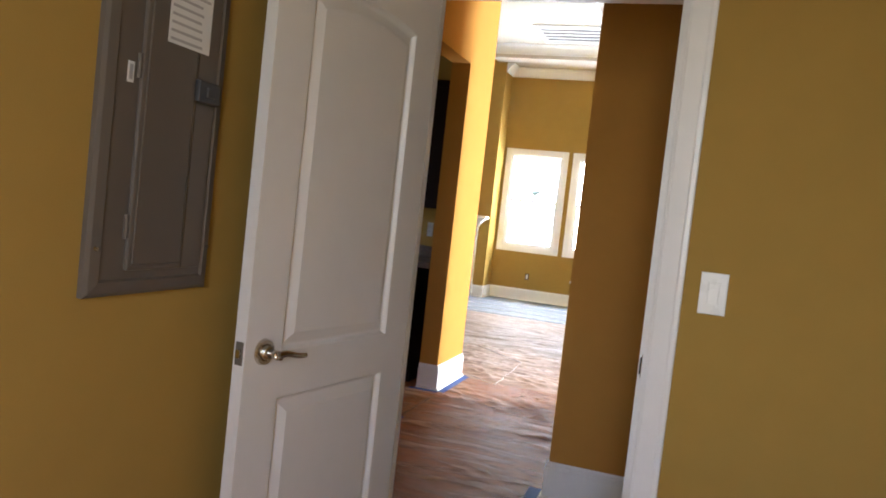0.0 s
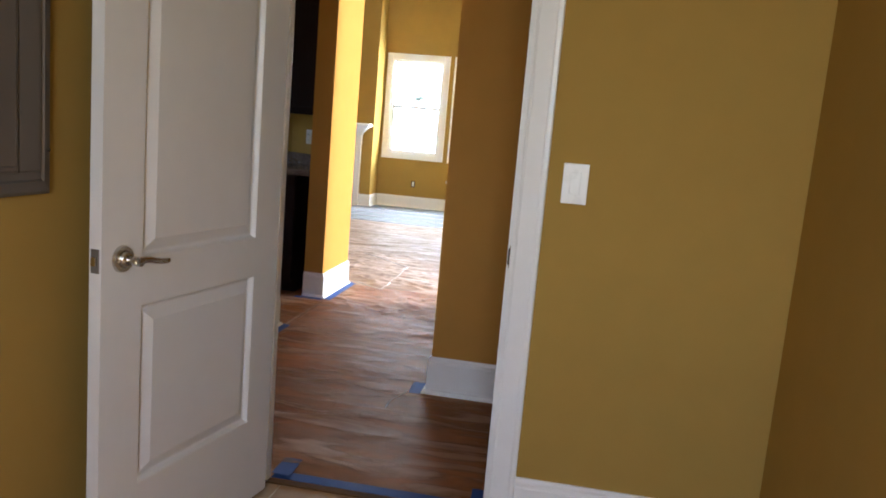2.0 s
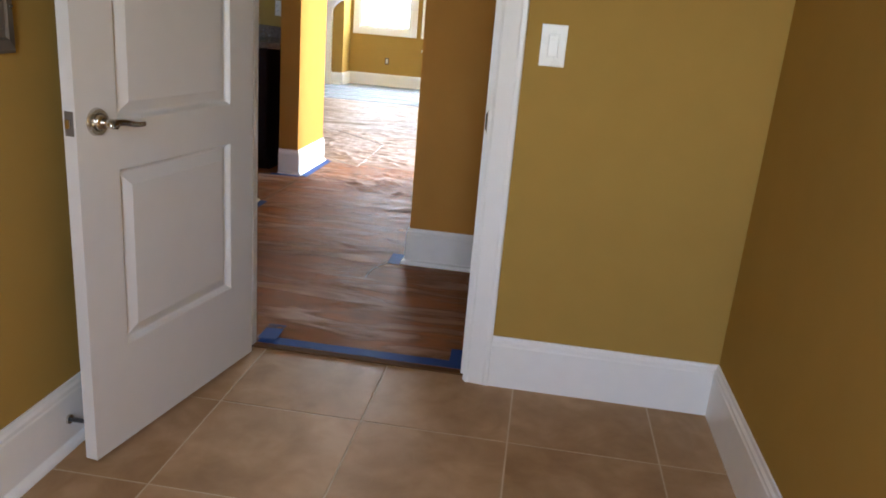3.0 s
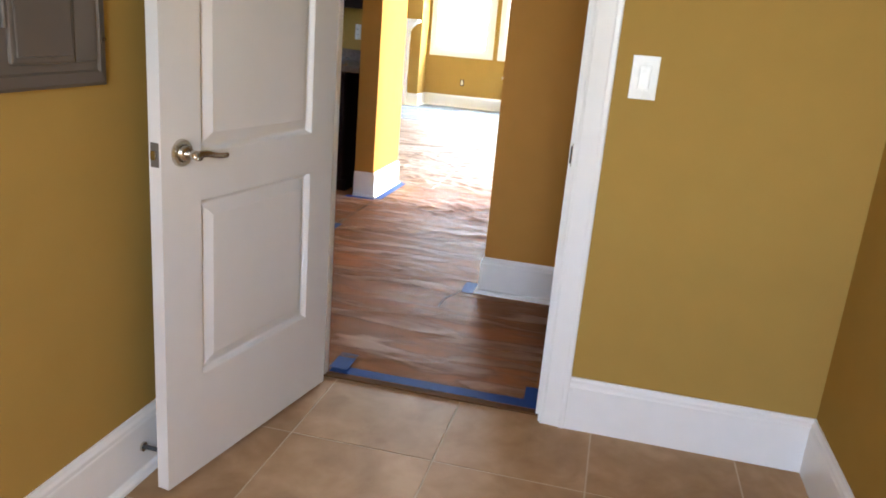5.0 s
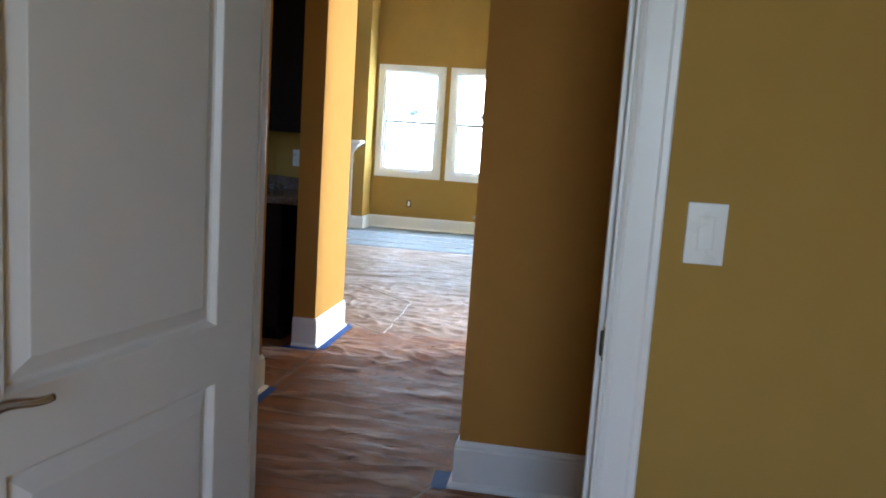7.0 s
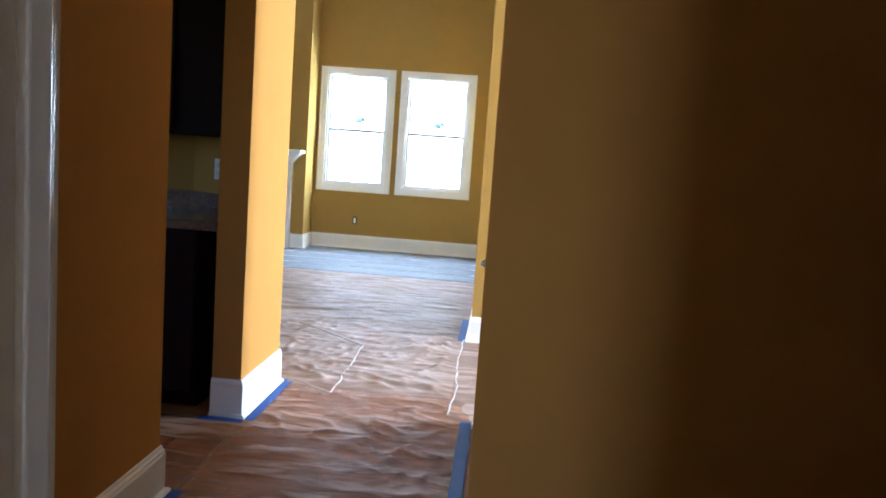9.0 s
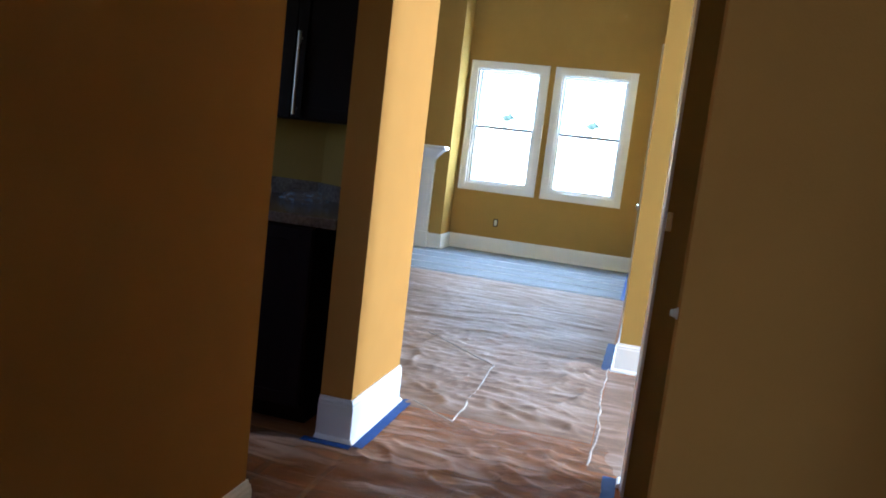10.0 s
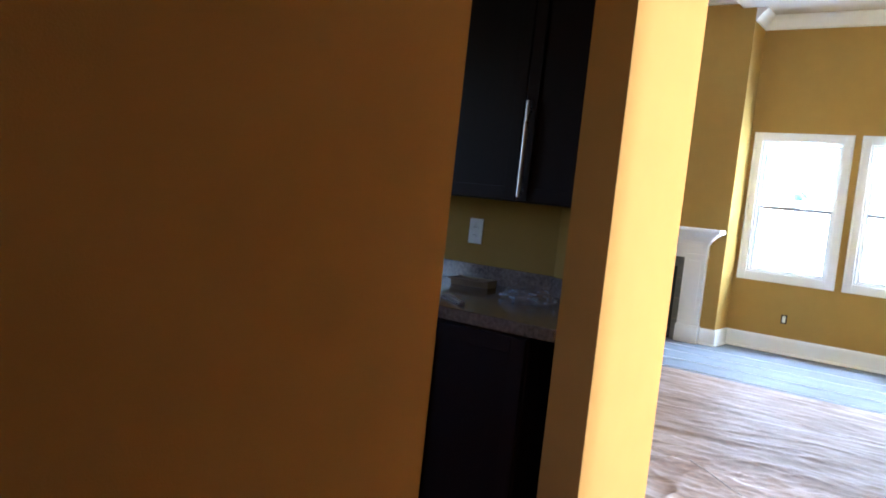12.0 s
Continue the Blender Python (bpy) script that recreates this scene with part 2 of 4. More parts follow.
def film_material(name, low, high, tone, rough, spec=0.22, crinkle=0.0, milky=None):
    mat = bpy.data.materials.new(name)
    mat.use_nodes = True
    nt = mat.node_tree
    bsdf = nt.nodes["Principled BSDF"]
    coord = nt.nodes.new("ShaderNodeTexCoord")
    mapping = nt.nodes.new("ShaderNodeMapping")
    mapping.inputs["Scale"].default_value = (1.3, 6.5, 1.0)
    mapping.inputs["Rotation"].default_value = (0, 0, 0.16)
    nt.links.new(coord.outputs["Object"], mapping.inputs["Vector"])
    streak = nt.nodes.new("ShaderNodeTexNoise")
    streak.inputs["Scale"].default_value, streak.inputs["Detail"].default_value, streak.inputs["Distortion"].default_value = 1.6, 7, 0.8
    nt.links.new(mapping.outputs["Vector"], streak.inputs["Vector"])
    ramp = nt.nodes.new("ShaderNodeMapRange")
    ramp.inputs["From Min"].default_value, ramp.inputs["From Max"].default_value = 0.40, 0.63
    ramp.inputs["To Min"].default_value, ramp.inputs["To Max"].default_value = low, high
    nt.links.new(streak.outputs["Fac"], ramp.inputs["Value"])
    # pointed ridges gain opacity, painting pale highlights onto film and bag
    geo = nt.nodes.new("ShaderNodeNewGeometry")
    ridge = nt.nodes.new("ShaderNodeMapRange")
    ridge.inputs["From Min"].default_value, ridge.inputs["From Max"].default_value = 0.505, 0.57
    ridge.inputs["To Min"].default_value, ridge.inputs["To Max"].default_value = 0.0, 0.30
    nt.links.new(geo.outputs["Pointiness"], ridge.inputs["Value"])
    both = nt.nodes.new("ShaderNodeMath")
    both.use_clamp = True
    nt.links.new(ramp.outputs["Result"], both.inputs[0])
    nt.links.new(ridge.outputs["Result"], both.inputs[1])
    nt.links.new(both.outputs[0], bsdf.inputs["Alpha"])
    bsdf.inputs["Base Color"].default_value = (*tone, 1)
    if milky:
        # noise streaks blend clear brown film to milky, painting in sheen along wrinkles
        blend = nt.nodes.new("ShaderNodeMix")
        blend.data_type = "RGBA"
        blend.inputs[6].default_value, blend.inputs[7].default_value = (*tone, 1), (*milky, 1)
        sheen_streak = nt.nodes.new("ShaderNodeMapRange")
        sheen_streak.inputs["From Min"].default_value, sheen_streak.inputs["From Max"].default_value = 0.48, 0.66
        nt.links.new(streak.outputs["Fac"], sheen_streak.inputs["Value"])
        nt.links.new(sheen_streak.outputs["Result"], blend.inputs[0])
        nt.links.new(blend.outputs[2], bsdf.inputs["Base Color"])
    bsdf.inputs["Roughness"].default_value = rough
    bsdf.inputs["Specular IOR Level"].default_value = spec
    relief = streak.outputs["Fac"]
    if crinkle:
        # fine crossing creases: thin ridges of two warped noises
        for turn, size, squash in ((0.25, 3.6, 3.2), (-0.5, 7.0, 1.8), (0.7, 9.0, 1.6)):
            m2 = nt.nodes.new("ShaderNodeMapping")
            m2.inputs["Scale"].default_value, m2.inputs["Rotation"].default_value = (1.0, squash, 1.0), (0, 0, turn)
            nt.links.new(coord.outputs["Object"], m2.inputs["Vector"])
            n2 = nt.nodes.new("ShaderNodeTexNoise")
            n2.inputs["Scale"].default_value, n2.inputs["Detail"].default_value, n2.inputs["Distortion"].default_value = size, 3, 0.5
            nt.links.new(m2.outputs["Vector"], n2.inputs["Vector"])
            off = nt.nodes.new("ShaderNodeMath")
            off.operation, off.inputs[1].default_value = "SUBTRACT", 0.5
            nt.links.new(n2.outputs["Fac"], off.inputs[0])
            size_of = nt.nodes.new("ShaderNodeMath")
            size_of.operation = "ABSOLUTE"
            nt.links.new(off.outputs[0], size_of.inputs[0])
            line = nt.nodes.new("ShaderNodeMapRange")
            line.inputs["From Min"].default_value, line.inputs["From Max"].default_value = 0.035, 0.0
            line.inputs["To Min"].default_value, line.inputs["To Max"].default_value = 0.0, crinkle
            nt.links.new(size_of.outputs[0], line.inputs["Value"])
            more = nt.nodes.new("ShaderNodeMath")
            more.use_clamp = True
            nt.links.new(both.outputs[0], more.inputs[0])
            nt.links.new(line.outputs["Result"], more.inputs[1])
            nt.links.new(more.outputs[0], bsdf.inputs["Alpha"])
            both = more
            high_of = nt.nodes.new("ShaderNodeMath")
            nt.links.new(relief, high_of.inputs[0])
            nt.links.new(line.outputs["Result"], high_of.inputs[1])
            relief = high_of.outputs[0]
    bump = nt.nodes.new("ShaderNodeBump")
    bump.inputs["Strength"].default_value, bump.inputs["Distance"].default_value = 0.35, 0.010
    nt.links.new(relief, bump.inputs["Height"])
    nt.links.new(bump.outputs["Normal"], bsdf.inputs["Normal"])
    return mat


def plank_material():
    mat = bpy.data.materials.new("oak_planks")
    mat.use_nodes = True
    nt = mat.node_tree
    bsdf = nt.nodes["Principled BSDF"]
    coord = nt.nodes.new("ShaderNodeTexCoord")
    mapping = nt.nodes.new("ShaderNodeMapping")
    mapping.inputs["Scale"].default_value = (1.5, 22.0, 1.0)
    info = nt.nodes.new("ShaderNodeObjectInfo")
    geo = nt.nodes.new("ShaderNodeNewGeometry")
    total = nt.nodes.new("ShaderNodeMath")
    nt.links.new(info.outputs["Random"], total.inputs[0])
    nt.links.new(geo.outputs["Random Per Island"], total.inputs[1])
    nt.links.new(coord.outputs["Object"], mapping.inputs["Vector"])
    grain = nt.nodes.new("ShaderNodeTexNoise")
    grain.noise_dimensions = "4D"
    grain.inputs["Scale"].default_value, grain.inputs["Detail"].default_value = 2.0, 6
    nt.links.new(mapping.outputs["Vector"], grain.inputs["Vector"])
    times = nt.nodes.new("ShaderNodeMath")
    times.operation = "MULTIPLY"
    times.inputs[1].default_value = 17.0
    nt.links.new(total.outputs[0], times.inputs[0])
    nt.links.new(times.outputs[0], grain.inputs["W"])
    mix = nt.nodes.new("ShaderNodeMath")
    mix.operation = "MULTIPLY_ADD"
    mix.inputs[1].default_value = 0.28
    nt.links.new(total.outputs[0], mix.inputs[0])
    nt.links.new(grain.outputs["Fac"], mix.inputs[2])
    ramp = nt.nodes.new("ShaderNodeValToRGB")
    ramp.color_ramp.elements[0].position, ramp.color_ramp.elements[1].position = 0.35, 1.05
    ramp.color_ramp.elements[0].color, ramp.color_ramp.elements[1].color = (0.21, 0.078, 0.027, 1), (0.36, 0.150, 0.055, 1)
    nt.links.new(mix.outputs[0], ramp.inputs["Fac"])
    nt.links.new(ramp.outputs["Color"], bsdf.inputs["Base Color"])
    bsdf.inputs["Roughness"].default_value = 0.42
    bsdf.inputs["Specular IOR Level"].default_value = 0.01
    return mat


def tile_material():
    mat = bpy.data.materials.new("beige_tile")
    mat.use_nodes = True
    nt = mat.node_tree
    bsdf = nt.nodes["Principled BSDF"]
    coord = nt.nodes.new("ShaderNodeTexCoord")
    info = nt.nodes.new("ShaderNodeObjectInfo")
    far = nt.nodes.new("ShaderNodeMath")
    far.operation, far.inputs[1].default_value = "MULTIPLY", 31.0
    nt.links.new(info.outputs["Random"], far.inputs[0])
    cloud = nt.nodes.new("ShaderNodeTexNoise")
    cloud.noise_dimensions = "4D"
    cloud.inputs["Scale"].default_value, cloud.inputs["Detail"].default_value, cloud.inputs["Distortion"].default_value = 3.4, 5, 1.2
    vein = nt.nodes.new("ShaderNodeTexNoise")
    vein.noise_dimensions = "4D"
    vein.inputs["Scale"].default_value, vein.inputs["Detail"].default_value, vein.inputs["Distortion"].default_value = 13.0, 8, 0.6
    for n in (cloud, vein):
        nt.links.new(coord.outputs["Object"], n.inputs["Vector"])
        nt.links.new(far.outputs[0], n.inputs["W"])
    mix = nt.nodes.new("ShaderNodeMath")
    mix.operation, mix.inputs[1].default_value = "MULTIPLY_ADD", 0.45
    nt.links.new(vein.outputs["Fac"], mix.inputs[0])
    tone = nt.nodes.new("ShaderNodeMath")
    tone.operation, tone.inputs[1].default_value = "MULTIPLY_ADD", 0.12
    nt.links.new(info.outputs["Random"], tone.inputs[0])
    nt.links.new(cloud.outputs["Fac"], tone.inputs[2])
    nt.links.new(tone.outputs[0], mix.inputs[2])
    ramp = nt.nodes.new("ShaderNodeValToRGB")
    ramp.color_ramp.elements[0].position, ramp.color_ramp.elements[1].position = 0.55, 1.0
    ramp.color_ramp.elements[0].color, ramp.color_ramp.elements[1].color = (0.29, 0.172, 0.086, 1), (0.475, 0.315, 0.185, 1)
    middle = ramp.color_ramp.elements.new(0.78)
    middle.color = (0.38, 0.238, 0.127, 1)
    nt.links.new(mix.outputs[0], ramp.inputs["Fac"])
    nt.links.new(ramp.outputs["Color"], bsdf.inputs["Base Color"])
    bsdf.inputs["Roughness"].default_value = 0.5
    bsdf.inputs["Specular IOR Level"].default_value = 0.12
    bump = nt.nodes.new("ShaderNodeBump")
    bump.inputs["Strength"].default_value, bump.inputs["Distance"].default_value = 0.15, 0.002
    nt.links.new(vein.outputs["Fac"], bump.inputs["Height"])
    nt.links.new(bump.outputs["Normal"], bsdf.inputs["Normal"])
    return mat


TILE = tile_material()
FILM_HALL = film_material("wrinkled_film", 0.22, 0.82, (0.36, 0.185, 0.104), 0.55, 0.025, 0.05, (0.42, 0.262, 0.182))
# same film as in the hall, with the brighter room light put into its tone
FILM_LIVING = film_material("wrinkled_film_lit", 0.55, 0.90, (0.39, 0.28, 0.22), 0.55, 0.02, 0.06, (0.47, 0.365, 0.31))
# blue-grey tone paints the window reflection into the far sheet
FILM_FAR = film_material("sheen_film", 0.72, 0.88, (0.215, 0.235, 0.265), 0.5, 0.03)
FOLD = film_material("film_fold", 0.35, 0.8, (0.56, 0.49, 0.44), 0.5, 0.1)
SEAM = material("white_film_seam", (0.55, 0.57, 0.60), 0.5, vary=0.15, scale=10)
PLANK = plank_material()


def translucent(name, color):
    mat = bpy.data.materials.new(name)
    mat.use_nodes = True
    nt = mat.node_tree
    shader = nt.nodes.new("ShaderNodeBsdfTranslucent")
    shader.inputs["Color"].default_value = (*color, 1)
    nt.links.new(shader.outputs[0], nt.nodes["Material Output"].inputs["Surface"])
    return mat


STICKER = translucent("sticker_sheet", (0.27, 0.30, 0.28))
STICKER_PRINT = translucent("sticker_print", (0.15, 0.18, 0.155))
BRASS = material("brushed_steel", (0.55, 0.55, 0.56), 0.3, metal=1.0, vary=0.1)
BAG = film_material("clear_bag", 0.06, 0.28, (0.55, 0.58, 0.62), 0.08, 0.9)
THRESHOLD = material("bare_threshold_wood", (0.12, 0.060, 0.025), 0.8, vary=0.3, scale=12, stretch=(0.2, 1, 1), spec=0.05)
CARD = material("cardboard", (0.38, 0.27, 0.16), 0.8, vary=0.15)

# ---- trim ----
SHOE = [(0, 0), (0.034, 0), (0.033, 0.010), (0.027, 0.018), (0.016, 0.022), (0.016, 0.152), (0.0135, 0.157), (0.0135, 0.167), (0.008, 0.174), (0.006, 0.184), (0, 0.184)]


def baseboard(path, shoe, label):
    bm = bmesh.new()
    sweep(bm, SHOE if shoe else BASE, path)
    return tagged(mesh_object("baseboard", bm, WHITE), label, "baseboard", kind="structure")


BL = "tall white painted baseboard with a stepped top"
baseboard([(0.267, 0.012), (1.02, 0.012), (1.02, -3.5)], False, BL + " on the utility room wall")
baseboard([(1.004, -3.5), (-0.85, -3.5), (-0.85, 0.012), (-0.722, 0.012)], True, BL + " and shoe strip behind the door")
baseboard([(XL, 3.455), (XL, 2.84), (XP, 2.84)][::-1], True, BL + " round the end of the wall")
baseboard([(XL, 0.105), (XL, 1.994), (XP, 1.994)], True, BL + " along the hall")
baseboard([(1.2, 1.195), (XR, 1.195), (XR, 1.284)][::-1], True, BL + " on the facing hall wall")
baseboard([(3.4, 3.04), (XR, 3.04), (XR, 2.99)], True, BL + " on the hall wall")
baseboard([(3.4, 4.78), (-0.36, 4.78), (-0.36, 5.50)][::-1], True, BL + " on the wall end")
baseboard([(-0.36, 7.52), (-0.36, LR_Y), (BX, LR_Y), (BX, BY), (-2.942, BY)][::-1], True, BL + " under the living room windows")


def crown(path, z, label):
    bm = bmesh.new()
    sweep(bm, [(0, z - 0.14), (0.012, z - 0.14), (0.016, z - 0.12), (0.04, z - 0.09), (0.075, z - 0.045), (0.1, z - 0.025), (0.115, z - 0.012), (0.115, z), (0, z)], path)
    return tagged(mesh_object("crown_trim", bm, WHITE), label, "crown moulding", kind="structure")


crown([(-0.36, 4.9), (-0.36, LR_Y), (BX, LR_Y), (BX, BY)][::-1], SOFFIT, "white crown moulding along the living room wall")
crown([(-2.935, BY), (-4.65, BY)][::-1], 3.89, "white crown moulding over the chimney breast")
crown([(SX, 8.85), (-1.0, 8.85), (-1.0, 4.6), (-5.2, 4.6), (-5.2, LR_Y)], 3.89, "white crown moulding inside the tray ceiling")


def casing_board(bm, axis, a0, a1, face, out, z0, z1, inner_low):
    """An upright casing: a flat board with a bead on its inner and a lip on its outer edge. axis: the way that it is wide."""
    w = a1 - a0
    prof = [(0, 0), (0, 0.011), (0.006, 0.014), (0.014, 0.011), (0.02, 0.012), (w - 0.022, 0.016), (w - 0.016, 0.02), (w - 0.004, 0.02), (w, 0.016), (w, 0)]
    if not inner_low:
        prof = [(w - u, v) for u, v in prof][::-1]
    rings = []
    for z in (z0, z1):
        rings.append([bm.verts.new((a0 + u, face + out * v, z) if axis == "x" else (face + out * v, a0 + u, z)) for u, v in prof])
    for j in range(len(prof)):
        k = (j + 1) % len(prof)
        bm.faces.new((rings[0][j], rings[0][k], rings[1][k], rings[1][j]))
    bm.faces.new(rings[0][::-1])
    bm.faces.new(rings[1])
    bmesh.ops.recalc_face_normals(bm, faces=bm.faces)
    return bm


# door frame between utility room and hall
frame_1 = tagged(new("door_frame"), "white painted door frame with moulded casing", "door frame", kind="structure")
for x0, x1, low in ((-0.722, -0.617, False), (0.183, 0.267, True)):
    part("casing", casing_board(bmesh.new(), "x", x0, x1, 0.012, -1, 0, 2.03 + 0.09, low), WHITE, frame_1)
    part("casing", casing_board(bmesh.new(), "x", x0, x1, 0.105, 1, 0, 2.03 + 0.09, low), WHITE, frame_1)
bm = bmesh.new()
box(bm, -0.617, 0.183, -0.008, 0.012, 2.025, 2.12, 0.004)
box(bm, -0.617, 0.183, 0.105, 0.125, 2.025, 2.12, 0.004)
part("head_casing", bm, WHITE, frame_1)
for x0, x1, s0, s1 in ((-0.635, -0.615, -0.615, -0.603), (0.176, 0.196, 0.164, 0.176)):
    part("jamb", box(bmesh.new(), x0, x1, 0.010, 0.107, 0, 2.04, 0.002), WHITE, frame_1)
    part("stop", box(bmesh.new(), s0, s1, 0.050, 0.084, 0, 2.02, 0.003), WHITE, frame_1)
part("head_jamb", box(bmesh.new(), -0.615, 0.176, 0.010, 0.107, 2.02, 2.04), WHITE, frame_1)
bm = bmesh.new()
box(bm, 0.1735, 0.1765, 0.018, 0.046, 0.868, 0.938, 0.001)
part("strike_plate", bm, NICKEL, frame_1, "satin nickel strike plate")
# no real recess here: a proud black block gives the hole its shade
part("strike_hole", box(bmesh.new(), 0.169, 0.1748, 0.020, 0.044, 0.878, 0.928, 0.0012), RUBBER, frame_1, "black block standing in for the shaded latch hole")
part("threshold", box(bmesh.new(), -0.615, 0.176, 0.046, 0.078, -0.004, 0.006, 0.003), THRESHOLD, frame_1, "plain unfinished wood threshold strip")

# closet doorway of the hall, with a bumper on its casing
frame_2 = tagged(new("door_frame"), "white painted casing strip at a dark closet doorway", "door frame", kind="structure")
part("casing", casing_board(bmesh.new(), "y", 2.915, 2.985, XR, -1, 0.0, 2.43, True), WHITE, frame_2)
part("strike_plate", box(bmesh.new(), XR - 0.004, XR + 0.022, 2.9165, 2.9195, 1.045, 1.115, 0.001), NICKEL, frame_2, "satin nickel strike plate")
bumper = thing("wall_bumper", pose(XR, 1.238, 1.035), "small white plastic wall bumper at the corner", "wall bumper")
part("dome", cyl(bmesh.new(), (0, 0, 0), (-0.012, 0, 0), 0.009, 0.005, 18), PLASTIC, bumper)
part("ring", cyl(bmesh.new(), (0, 0, 0), (-0.003, 0, 0), 0.010, 0.0095, 18), PLASTIC, bumper)

# double door of the living room
frame_3 = tagged(new("door_frame"), "white painted casing round double doors", "door frame", kind="structure")
for y0, y1, low in ((5.505, 5.605, False), (7.415, 7.515, True)):
    part("casing", casing_board(bmesh.new(), "y", y0, y1, -0.36, -1, 0, 2.13, low), WHITE, frame_3)
part("head_casing", box(bmesh.new(), -0.38, -0.36, 5.605, 7.415, 2.04, 2.13, 0.004), WHITE, frame_3)


def flush_door(y0, y1, knob_y):
    ob = thing("door", pose(-0.33, y0, 0), "closed white painted panel door with a bright knob", "door", "double doors")
    bm = bmesh.new()
    box(bm, 0, 0.04, 0.003, y1 - y0 - 0.003, 0.01, 2.04, 0.002)
    part("leaf", bm, DOORWHITE, ob)
    for z0, z1 in ((0.25, 0.85), (1.0, 1.85)):
        bm = bmesh.new()
        box(bm, -0.006, 0.0, 0.12, y1 - y0 - 0.12, z0, z1, 0.005)
        part("panel", bm, DOORWHITE, ob)
    bm = bmesh.new()
    cyl(bm, (0.0, knob_y - y0, 0.96), (-0.04, knob_y - y0, 0.96), 0.012)
    bmesh.ops.create_uvsphere(bm, u_segments=16, v_segments=10, radius=0.028, matrix=Matrix.Translation((-0.055, knob_y - y0, 0.96)))
    part("knob", bm, NICKEL, ob, "bright nickel knob", True)


flush_door(5.605, 6.51, 6.44)
flush_door(6.51, 7.415, 6.58)

# ---- the open door ----


def ring(bm, pts, y):
    return [bm.verts.new((x, y, z)) for x, z in pts]


def loft(bm, rings, fill=True):
    for a, b in zip(rings, rings[1:]):
        for i in range(len(a)):
            j = (i + 1) % len(a)
            bm.faces.new((a[i], a[j], b[j], b[i]))
    if fill:
        bm.faces.new(rings[-1])
    bmesh.ops.recalc_face_normals(bm, faces=bm.faces)


def panel_outline(x0, x1, z0, z1, rise, inset):
    pts = [(x0 + inset, z0 + inset), (x1 - inset, z0 + inset)]
    steps = 20 if rise else 1
    for i in range(steps + 1):
        u = i / steps
        pts.append((x1 - inset + (x0 - x1 + 2 * inset) * u, z1 - inset + rise * math.sin(math.pi * u) ** 0.75))
    return pts


def panel_door():
    door = thing("door", pose(-0.617, -0.012, 0, 0, 0, -100.2), "white two-panel door with an arched upper panel, standing open", "door")
    wide, high, t = 0.757, 2.018, 0.036
    x0, x1 = 0.127, 0.622
    z = (0.014, 0.297, 0.780, 0.900, 1.838)
    part("stile", box(bmesh.new(), 0.0, x0, 0, t, z[0], high), DOORWHITE, door)
    part("stile", box(bmesh.new(), x1, wide, 0, t, z[0], high), DOORWHITE, door)
    part("rail", box(bmesh.new(), x0, x1, 0, t, z[0], z[1]), DOORWHITE, door)
    part("rail", box(bmesh.new(), x0, x1, 0, t, z[2], z[3]), DOORWHITE, door)
    top = panel_outline(x0, x1, z[3], z[4], 0.03, 0)[2:]
    bm = bmesh.new()
    outline = top + [(x0, high), (x1, high)]
    front, back = ring(bm, outline, t), ring(bm, outline, 0)
    loft(bm, [back, front], False)
    bm.faces.new(front)
    bm.faces.new(back)
    bmesh.ops.recalc_face_normals(bm, faces=bm.faces)
    part("rail", bm, DOORWHITE, door)
    for lo, hi, rise in ((z[1], z[2], 0), (z[3], z[4], 0.03)):
        bm = bmesh.new()
        rings = [ring(bm, panel_outline(x0, x1, lo, hi, rise, i), y) for i, y in ((0, t - 0.0005), (0.002, t - 0.0012), (0.008, t - 0.0125), (0.012, t - 0.0155), (0.017, t - 0.0150), (0.021, t - 0.0130), (0.043, t - 0.0030), (0.046, t - 0.0012), (0.049, t - 0.0010))]
        loft(bm, rings)
        rings = [ring(bm, panel_outline(x0, x1, lo, hi, rise, 0), 0.001), ring(bm, panel_outline(x0, x1, lo, hi, rise, 0.02), 0.008)]
        loft(bm, rings)
        part("panel", bm, DOORWHITE, door)
    kx, kz = 0.690, 0.908
    handle = part("rose", cyl(bmesh.new(), (kx, t, kz), (kx, t + 0.008, kz), 0.034, 0.031, 32), NICKEL, door, "round satin nickel rose")
    bm = bmesh.new()
    cyl(bm, (kx, t + 0.006, kz), (kx, t + 0.02, kz), 0.024, 0.014, 28)
    cyl(bm, (kx, t + 0.02, kz), (kx, t + 0.058, kz), 0.0115, seg=20)
    rings = []
    for i in range(15):
        u = i / 14
        px = kx + 0.012 - 0.112 * u
        py = t + 0.056 - 0.004 * math.sin(u * 3.1)
        pz = kz + 0.004 * math.sin(u * 5.5) - 0.006 * u
        rh, rd = 0.0105 - 0.004 * u, 0.008 - 0.003 * u
        rings.append([bm.verts.new((px, py + rd * math.cos(a), pz + rh * math.sin(a))) for a in [2 * math.pi * k / 12 for k in range(12)]])
    loft(bm, rings)
    bm.faces.new(rings[0][::-1])
    part("lever", bm, NICKEL, handle, "curved satin nickel lever", True)
    part("rose", cyl(bmesh.new(), (kx, 0, kz), (kx, -0.008, kz), 0.034, 0.031, 32), NICKEL, door, "round satin nickel rose")
    part("latch_plate", box(bmesh.new(), wide - 0.001, wide + 0.0015, 0.006, 0.030, kz - 0.029, kz + 0.029, 0.0008), GREYMETAL, door, "dull dark latch plate")
    part("latch_bolt", box(bmesh.new(), wide, wide + 0.010, 0.012, 0.025, kz - 0.011, kz + 0.011, 0.003), NICKEL, door, "nickel latch bolt")
